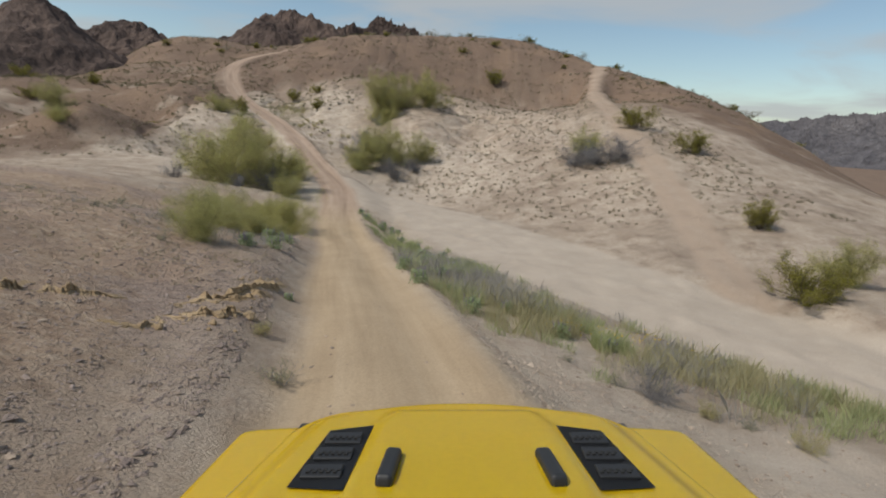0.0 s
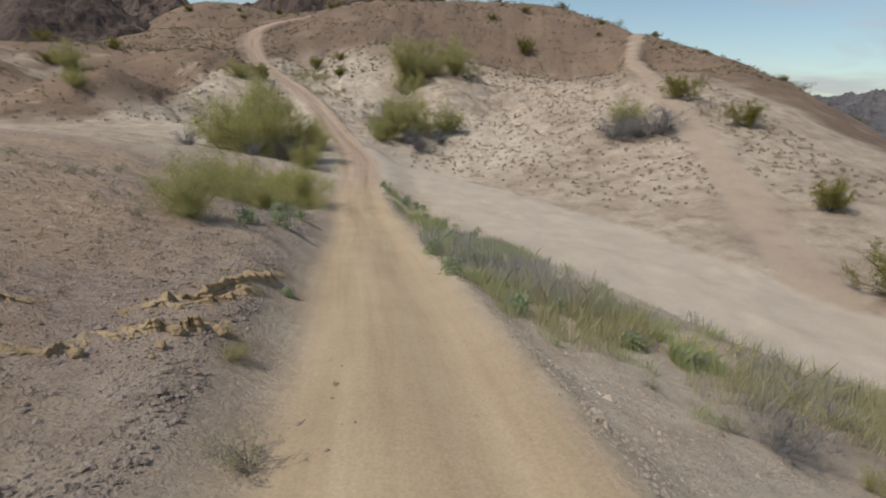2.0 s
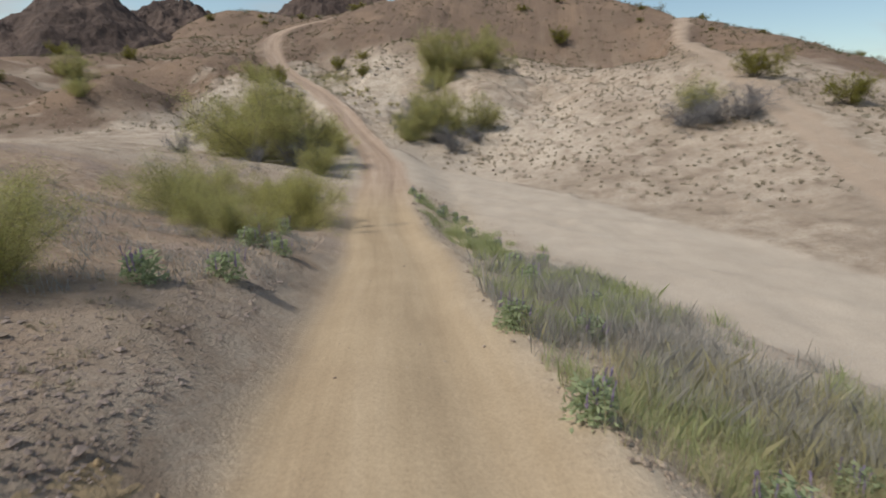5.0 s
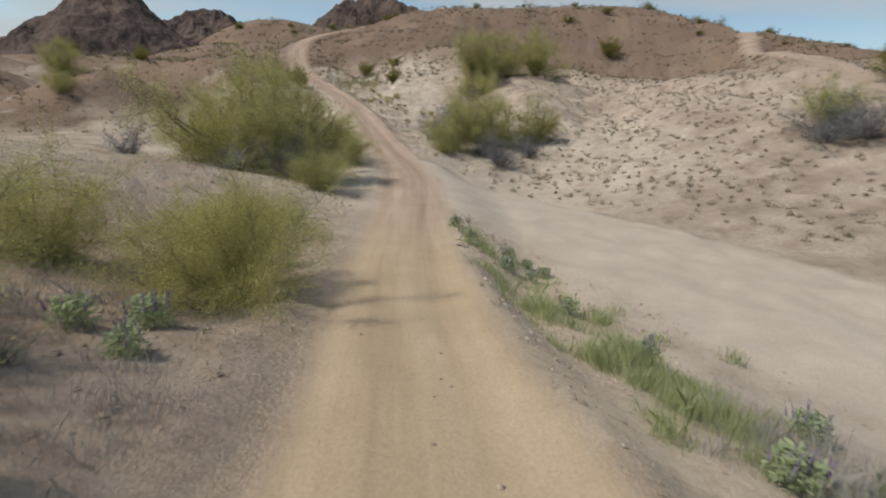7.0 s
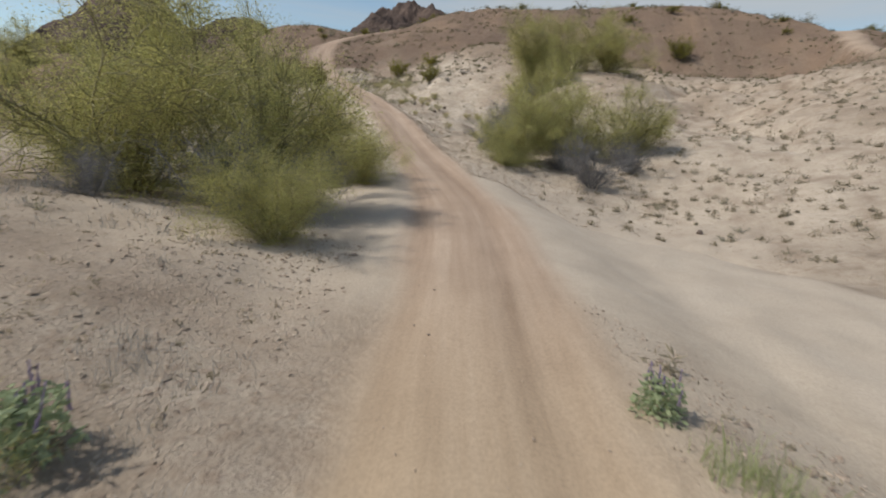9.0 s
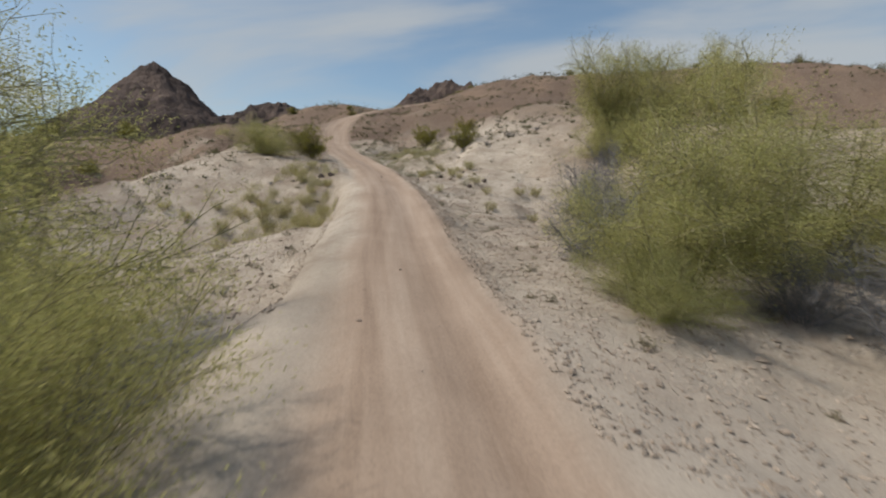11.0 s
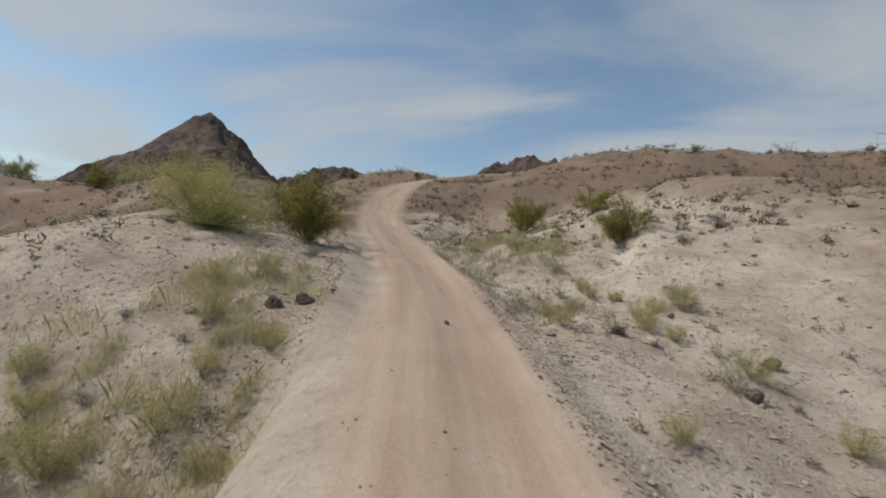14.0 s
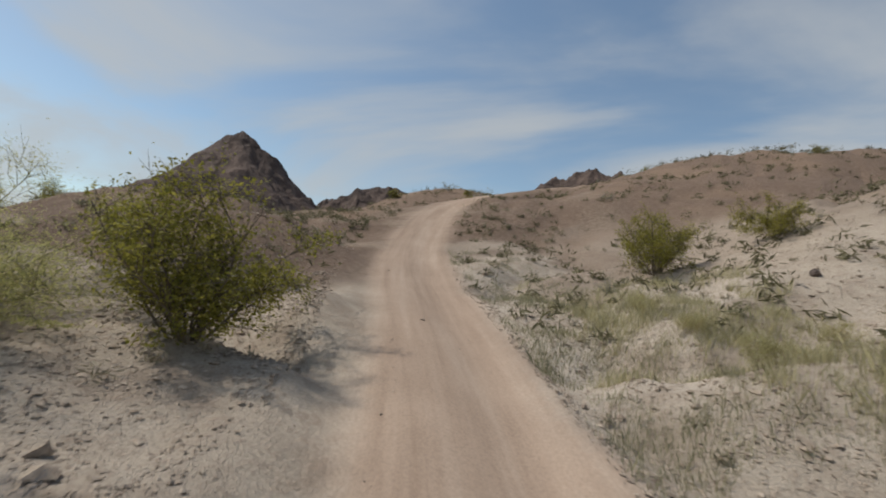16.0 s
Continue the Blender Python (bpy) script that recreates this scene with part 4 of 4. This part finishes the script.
build_tufts("tufts", "small dry grey-brown tufts dotting the pale slope", 221, 1800, -5, 26, 30, 76, 0.2, TUFT_LEAF, 44)
build_tufts("tufts", "small dry tufts on the knolls beside the road", 223, 900, -42, -6, 44, 88, 0.16, TUFT_LEAF, 44)
build_tufts("tufts", "low scrub over the brown hill", 225, 5000, -75, 70, 72, 150, 0.36, SCRUB_LEAF, 30)
build_tufts("tufts", "dry weeds on the bank beside the track", 227, 1500, -15, -3, 8, 36, 0.1, TUFT_LEAF)
build_tufts("tufts", "sparse scrub on the slopes left of the wash", 229, 1300, -80, -28, 44, 92, 0.3, SCRUB_LEAF, 30)
rng = np.random.default_rng(31)
n = 150
p = np.stack([rng.normal(4.4, 0.9, n), rng.normal(10.4, 0.35, n)], 1)
pts = np.concatenate([p, (land(p[:, 0], p[:, 1]) + rng.uniform(0.3, 0.5, n))[:, None]], 1)
v, f = blades(rng, pts, 0.017, 0.3, 0.9)
tagged(new("wildflowers", mesh_of("wildflowers", v, f, YELLOW_BLOOM)), "small yellow wildflowers among the bank's grass", "flower", kind="stuff")


# ---- stones ----
def build_stones(name, label, seed, count, reach, sizes, material, start=0.0, end=84.0, near=1.5, sides=(-1, 1)):
    rng = np.random.default_rng(seed)
    corners = np.array([(1, 0, 0), (0, 1, 0), (-1, 0, 0), (0, -1, 0), (0, 0, 1), (0, 0, -1)], float)
    tris = np.array([(0, 1, 4), (1, 2, 4), (2, 3, 4), (3, 0, 4), (1, 0, 5), (2, 1, 5), (3, 2, 5), (0, 3, 5)])
    k = count * 3
    steps = np.hypot(*np.diff(ROAD_LINE[:, :2], axis=0).T)
    runs = np.concatenate([[0], np.cumsum(steps)])
    zero = runs[np.argmin(np.abs(ROAD_LINE[:, 1]) + np.abs(ROAD_LINE[:, 0]))]
    s = zero + rng.uniform(start, end, k)
    i = np.clip(np.searchsorted(runs, s) - 1, 0, len(steps) - 1)
    f = ((s - runs[i]) / steps[i])[:, None]
    c = ROAD_LINE[i] * (1 - f) + ROAD_LINE[i + 1] * f
    d = (ROAD_LINE[i + 1] - ROAD_LINE[i])[:, :2] / steps[i][:, None]
    off = (near + rng.exponential(reach, k)) * rng.choice(sides, k)
    x, y = c[:, 0] + d[:, 1] * off, c[:, 1] - d[:, 0] * off
    keep = (np.abs(along(ROAD_LINE, x, y)[0]) > near * 0.95) & (np.abs(along(WASH_LINE, x, y)[0]) > 4.3) & (np.abs(along(SPUR_LINE, x, y)[0]) > 1.2)
    keep &= grain(x, y, 3.0, 3, seed) > rng.uniform(-0.9, 0.3, k)
    x, y = x[keep][:count], y[keep][:count]
    m = len(x)
    size = np.exp(rng.normal(math.log(sizes), 0.5, m))
    v = corners[None] * rng.uniform(0.55, 1.2, (m, 6, 1)) + rng.normal(0, 0.16, (m, 6, 3))
    a = rng.uniform(0, 6.28, m)
    ca, sa = np.cos(a)[:, None], np.sin(a)[:, None]
    v = np.stack([v[:, :, 0] * ca - v[:, :, 1] * sa, v[:, :, 0] * sa + v[:, :, 1] * ca, v[:, :, 2] * 0.45], 2) * size[:, None, None]
    v += np.stack([x, y, land(x, y) + 0.15 * size], 1)[:, None]
    faces = (tris[None] + 6 * np.arange(m)[:, None, None]).reshape(-1, 3)
    tagged(new(name, mesh_of(name, v.reshape(-1, 3), faces, material)), label, "stones", kind="stuff")


build_stones("gravel", "small brown stones strewn over the ground", 301, 26000, 3.0, 0.013, STONE)
build_stones("gravel", "coarser brown stones on the slopes", 303, 15000, 8.0, 0.02, STONE, 14)
build_stones("gravel", "brown gravel on the bank at the track's start", 305, 22000, 2.4, 0.0125, SLATE_STONE, -1, 16, sides=(-1,))
build_stones("gravel", "pale clay lumps and stones beside the climbing road", 309, 60000, 4.0, 0.016, PALE_STONE, 42, 80)
build_stones("gravel", "larger pale lumps on the clay banks", 311, 6000, 6.0, 0.028, PALE_STONE, 44, 84, 2.2)
build_stones("gravel", "small grey-brown stones on the bank of the climbing road", 313, 36000, 2.6, 0.013, PALE_STONE, 58, 80, 1.7)
build_stones("gravel", "crumbled clay crumbs beside the ford", 315, 14000, 3.0, 0.014, PALE_STONE, 22, 46, 1.7)
build_stones("gravel", "pale gravel on the verge above the wash", 317, 14000, 1.6, 0.013, PALE_STONE, 1, 16, 1.7, (1,))
build_stones("gravel", "few pebbles lying on the road", 307, 700, 0.5, 0.012, STONE, 0, 84, 0.2)


def rock(name, label, x, y, size, seed, material, flat=0.7, sink=0.3, group="", category="rock", parent=None):
    rng = np.random.default_rng(seed)
    bm = bmesh.new()
    bmesh.ops.create_icosphere(bm, subdivisions=3, radius=1)
    for vert in bm.verts:
        q = vert.co
        n = noise.noise(q * 0.9 + Vector((seed, 0, 0))) * 0.5 + noise.noise(q * 2.4 + Vector((0, seed, 0))) * 0.22 + abs(noise.noise(q * 5.3)) * 0.16 - 0.05
        vert.co = q * (1 + n)
    bmesh.ops.transform(bm, matrix=Matrix.Diagonal((size, size * rng.uniform(0.7, 1.0), size * flat, 1)), verts=bm.verts)
    z = ground_at(x, y) + size * flat * (1 - 2 * sink) * 0.8
    turn = rng.uniform(0, 360)
    if parent:
        ob = part(name, bm, material, parent)
        ob.matrix_world = pose(x, y, z, rng.uniform(-15, 15), rng.uniform(-15, 15), turn)
        return ob
    me = bpy.data.meshes.new(name)
    bm.to_mesh(me)
    bm.free()
    me.materials.append(material)
    ob = tagged(new(name, me), label, category, group)
    ob.matrix_world = pose(x, y, z, 0, 0, turn)
    return ob


for k, (x, y, s) in enumerate([(-22.1, 62.25, 0.16), (-22.45, 61.85, 0.15), (-23.6, 61.2, 0.07), (-15.0, 63.3, 0.12), (-14.6, 64.7, 0.13), (-16.95, 64.65, 0.13), (-17.2, 67.3, 0.10), (-19.6, 75.6, 0.12), (-16.1, 66.1, 0.07), (-19.5, 62.8, 0.05), (-1.1, 43.3, 0.1)]):
    rock("rock", "dark brown rounded boulder beside the road", x, y, s, 400 + k, DARK_STONE, 0.85, 0.25, "roadside rocks")
rock("rock", "pale tan rock beside the road", -16.4, 64.5, 0.13, 420, PALE_STONE, 0.8, 0.25, "roadside rocks")

def ledge_face(name, line, height, seed, material, parent):
    """A crumbling step in the bank: a lip with bites out of it, and the broken face under it."""
    line = smooth_line(line, 3)
    n = 260
    f = np.linspace(0, len(line) - 1.001, n)
    i = f.astype(int)
    c = (line[i] + (line[i + 1] - line[i]) * (f - i)[:, None])[:, :2]
    d = np.gradient(c, axis=0)
    d /= np.linalg.norm(d, axis=1)[:, None]
    out = np.stack([d[:, 1], -d[:, 0]], 1)
    run = np.arange(n) * 0.02
    bite = 0.13 * grain(run, run * 0, 0.55, 4, seed) + 0.06 * grain(run, run * 0, 0.12, 2, seed + 1)
    tall = height * np.clip(0.6 + 1.5 * grain(run, run * 0, 0.5, 4, seed + 2), -0.25, 1.4) * np.minimum(1, 6 * np.minimum(np.linspace(0, 1, n), np.linspace(1, 0, n)))
    across = [(-0.2, -0.25), (-0.12, 0.15), (-0.06, 0.62), (-0.02, 0.93), (0.0, 1.0), (0.02, 0.9), (0.012, 0.66), (0.035, 0.45), (0.028, 0.25), (0.07, 0.08), (0.11, -0.3)]
    rows = []
    for k, (u, h) in enumerate(across):
        q = c + out * (u + bite + (0.015 * grain(run, run * 0 + k, 0.07, 2, seed + 5)))[:, None]
        rows.append(np.concatenate([q, (land(q[:, 0], q[:, 1]) + tall * h + 0.012 * grain(run, run * 0 + 3 * k, 0.09, 2, seed + 7))[:, None]], 1))
    m = len(across)
    idx = np.arange(n * m).reshape(m, n)
    faces = np.stack([idx[:-1, :-1].ravel(), idx[1:, :-1].ravel(), idx[1:, 1:].ravel(), idx[:-1, 1:].ravel()], 1)
    hang(name, mesh_of(name, np.concatenate(rows), faces, material), parent)


ledge = thing("clay_ledge", "crumbling ochre clay ledge in the track's bank", "ledge")
ledge_face("upper_step", [(-3.75, 6.75, 0), (-3.6, 7.3, 0), (-3.4, 7.9, 0), (-3.3, 8.7, 0), (-3.2, 9.4, 0), (-3.25, 10.2, 0)], 0.12, 41, OCHRE, ledge)
ledge_face("middle_step", [(-3.45, 7.2, 0), (-3.2, 7.6, 0), (-3.1, 8.2, 0), (-3.0, 8.8, 0)], 0.07, 47, OCHRE, ledge)
ledge_face("lower_step", [(-4.1, 5.5, 0), (-3.6, 6.0, 0), (-3.3, 6.45, 0), (-2.85, 6.8, 0), (-2.7, 7.2, 0)], 0.10, 53, OCHRE, ledge)
ledge_face("far_step", [(-5.6, 5.2, 0), (-5.2, 5.8, 0), (-4.7, 6.2, 0), (-4.4, 6.7, 0)], 0.09, 59, OCHRE, ledge)
rng = np.random.default_rng(17)
for k in range(46):
    f = rng.uniform(0, 1)
    rock("clod", "", -3.05 - 0.5 * math.sin(2.4 * f) + rng.normal(0, 0.22), 6.2 + 3.9 * f + rng.normal(0, 0.15), rng.uniform(0.012, 0.04), 500 + k, OCHRE, rng.uniform(0.5, 0.9), 0.4, parent=ledge)
for k, (x, y, r) in enumerate([(-3.02, 6.55, 0.09), (-2.72, 6.85, 0.08), (-2.95, 6.2, 0.06), (-3.5, 5.9, 0.07)]):
    rock("clod", "", x, y, r, 600 + k, OCHRE, 0.8, 0.35, parent=ledge)


# ---- the yellow off-road car at the start of the track ----
YELLOW = plain_material("yellow_car_paint", (0.90, 0.64, 0.014), 0.24, 0.0, 0.04, 0.8)
BLACK_PLASTIC = plain_material("black_plastic", (0.022, 0.023, 0.025), 0.5)
RUBBER = plain_material("tyre_rubber", (0.02, 0.02, 0.02), 0.85)
STEEL = plain_material("grey_wheel_steel", (0.30, 0.30, 0.31), 0.35, 0.9)
LAMP_GLASS = plain_material("lamp_glass", (0.75, 0.76, 0.78), 0.12)
TINTED = plain_material("tinted_glass", (0.015, 0.018, 0.02), 0.06)

car = thing("off_road_car", "yellow boxy off-road car with black hood vents", "car")
CAR = pose(0, 0, 0, -8.66, -3.0, 0) @ pose(0.185, -0.30, 0.037)


def car_part(name, bm, material, parent=None, label="", at=None):
    ob = part(name, bm, material, parent or car, label)
    if at is not None:
        ob.matrix_local = at
    return ob


def sheet(f, us, vs, thick):
    """A curved panel: f(u, v) gives its places; it is thick in z."""
    bm = bmesh.new()
    rows = [[bm.verts.new(f(u, v)) for u in us] for v in vs]
    for r0, r1 in zip(rows[:-1], rows[1:]):
        for i in range(len(us) - 1):
            bm.faces.new((r0[i], r0[i + 1], r1[i + 1], r1[i])).smooth = True
    bmesh.ops.solidify(bm, geom=bm.faces[:], thickness=thick)
    bmesh.ops.recalc_face_normals(bm, faces=bm.faces[:])
    return bm


def block(x0, x1, y0, y1, z0, z1, bevel=0.02, segments=2, taper=1.0):
    bm = bmesh.new()
    bmesh.ops.create_cube(bm, size=1)
    for v in bm.verts:
        k = taper if v.co.z > 0 else 1.0
        v.co = ((x0 + x1) / 2 + v.co.x * (x1 - x0) * k, (y0 + y1) / 2 + v.co.y * (y1 - y0) * k, (z0 + z1) / 2 + v.co.z * (z1 - z0))
    if bevel:
        bmesh.ops.bevel(bm, geom=bm.edges[:], offset=bevel, segments=segments, affect="EDGES", profile=0.5)
    return bm


def hood_side(y):
    """Half the hood's width."""
    return 0.67 + 0.176 * (1.77 - y)


def hood_height(x, y):
    """The hood's top: a raised middle panel inside a broad bulge, rolling down to its rim."""
    a, y = np.array(abs(x)), np.array(y)
    panel = (1 - step(a + 0.5 * step(y, 1.70, 1.9) * 0.1, 0.30 + 0.08 * (1.7 - y), 0.335 + 0.08 * (1.7 - y))) * (1 - step(y, 1.82, 1.875))
    bulge = (1 - step(a, hood_side(y) - 0.15, hood_side(y) - 0.06)) * (1 - step(y + 0.45 * a * a, 1.92, 2.02))
    return float(1.108 + 0.016 * panel + 0.03 * bulge - 0.02 * a * a)


def hood_place(u, v):
    front = 2.0 - 0.3 * abs(u) ** 9
    y = 0.52 + (front - 0.52) * v
    x = u * hood_side(y)
    roll = 0.07 * step(np.array(v), 0.955, 1.0) ** 2 + 0.05 * step(np.array(abs(u)), 0.93, 1.0) ** 2
    return (x, y, hood_height(x, y) - float(roll))


RIM = np.concatenate([np.linspace(0, 0.8, 22), np.linspace(0.815, 1, 16)])
car_part("hood", sheet(hood_place, np.concatenate([-RIM[:0:-1], RIM]), np.concatenate([np.linspace(0, 0.8, 24), np.linspace(0.81, 1, 26)]), 0.03), YELLOW)
for side in (-1, 1):
    def fender_place(u, v, side=side):
        y = 0.95 + (1.0 - 0.2 * u ** 8) * v
        inner = hood_side(y) + 0.008
        x = inner + (0.935 - inner) * u
        z = 1.055 - 0.015 * u - float(0.11 * step(np.array(u), 0.7, 1.0) ** 2 + 0.07 * step(np.array(v), 0.93, 1.0) ** 2) - 0.1 * max(0, 0.1 - v)
        return (side * x, y, z)
    car_part("fender", sheet(fender_place, np.linspace(0, 1, 20), np.concatenate([np.linspace(0, 0.85, 14), np.linspace(0.87, 1, 10)]), 0.025), YELLOW)
    # vent: a black plate with three louvred slots
    corner = [(0.36, 1.315), (0.525, 1.335), (0.48, 1.69), (0.33, 1.725)]
    bm = bmesh.new()
    ring = [bm.verts.new((side * x, y, hood_height(x, y) + 0.006)) for x, y in corner]
    bm.faces.new(ring if side > 0 else ring[::-1])
    bmesh.ops.solidify(bm, geom=bm.faces[:], thickness=-0.016)
    bmesh.ops.recalc_face_normals(bm, faces=bm.faces[:])
    bmesh.ops.bevel(bm, geom=[e for e in bm.edges if abs(e.verts[0].co.z - e.verts[1].co.z) > 0.01], offset=0.028, segments=4, affect="EDGES")
    vent = car_part("hood_vent", bm, BLACK_PLASTIC, label="black louvred hood vent")
    for k in range(3):
        y = 1.405 + 0.105 * k
        car_part("louvre", block(-0.055 if side > 0 else -0.065, 0.065 if side > 0 else 0.055, -0.03, 0.03, -0.005, 0.006, 0.004), BLACK_PLASTIC, vent, at=pose(side * (0.435 - 0.012 * k), y, 1.146, 9, 0, 0))
        for q in range(10):
            car_part("mesh_hole", block(-0.0055, 0.0055, -0.004, 0.004, -0.002, 0.002, 0), RUBBER, vent, at=pose(side * (0.435 - 0.012 * k) - 0.045 + 0.01 * q, y - 0.012 + 0.012 * (q % 2), 1.153, 9, 0, 0))
    car_part("rubber_buffer", block(-0.026, 0.026, -0.095, 0.095, 0, 0.035, 0.012, 3, 0.9), BLACK_PLASTIC, label="black rubber hood buffer", at=pose(side * 0.24, 1.405, 1.148, 0, 0, side * 5))
    car_part("headlight", block(side * 0.44 - 0.10, side * 0.44 + 0.10, 1.94, 2.02, 0.78, 0.96, 0.06, 4), LAMP_GLASS)
    car_part("hood_latch", block(side * 0.635 - 0.018, side * 0.635 + 0.018, 1.85, 1.925, 1.0, 1.062, 0.008), BLACK_PLASTIC)
    car_part("door", block(side * 0.72 - 0.05, side * 0.72 + 0.05, -0.95, 0.38, 0.55, 1.16, 0.04), YELLOW)
    car_part("side_window", block(side * 0.67 - 0.02, side * 0.67 + 0.02, -0.9, 0.05, 1.2, 1.72, 0.02), TINTED)
    car_part("windshield_post", block(-0.03, 0.03, -0.03, 0.03, 0, 0.8, 0.01), YELLOW, at=pose(side * 0.66, 0.5, 1.12, 34, 0, 0))
    for y in (1.55, -1.2):
        bm = bmesh.new()
        bmesh.ops.create_cone(bm, cap_ends=True, segments=36, radius1=0.40, radius2=0.40, depth=0.26)
        bmesh.ops.bevel(bm, geom=[e for e in bm.edges if len(e.link_faces) == 2 and abs(e.verts[0].co.z - e.verts[1].co.z) < 0.01], offset=0.06, segments=3, affect="EDGES")
        wheel = car_part("wheel", bm, RUBBER, label="black off-road tyre on grey steel rim", at=pose(side * 0.80, y, 0.38, 0, 90, 0))
        bm = bmesh.new()
        bmesh.ops.create_cone(bm, cap_ends=True, segments=24, radius1=0.22, radius2=0.19, depth=0.05)
        car_part("rim", bm, STEEL, wheel, at=pose(0, 0, side * 0.13))
car_part("grille", block(-0.58, 0.58, 1.86, 1.95, 0.70, 1.03, 0.03), YELLOW)
for k in range(7):
    car_part("grille_slot", block(-0.022, 0.022, -0.012, 0.012, -0.11, 0.11, 0.01), BLACK_PLASTIC, at=pose(-0.26 + 0.087 * k, 1.953, 0.87))
car_part("bumper", block(-0.84, 0.84, 1.93, 2.16, 0.48, 0.66, 0.05), BLACK_PLASTIC)
car_part("body", block(-0.74, 0.74, -1.95, 0.7, 0.48, 1.1, 0.06), YELLOW)
car_part("chassis", block(-0.6, 0.6, -1.8, 2.05, 0.36, 0.72, 0.04), BLACK_PLASTIC)
car_part("windshield", block(-0.63, 0.63, -0.012, 0.012, 0.02, 0.76, 0.006), TINTED, at=pose(0, 0.5, 1.12, 34, 0, 0))
car_part("roof", block(-0.70, 0.70, -1.9, -0.02, 1.74, 1.80, 0.03), BLACK_PLASTIC)
car_part("rear_window", block(-0.62, 0.62, -1.92, -1.88, 1.14, 1.74, 0.02), TINTED)
car.matrix_world = CAR
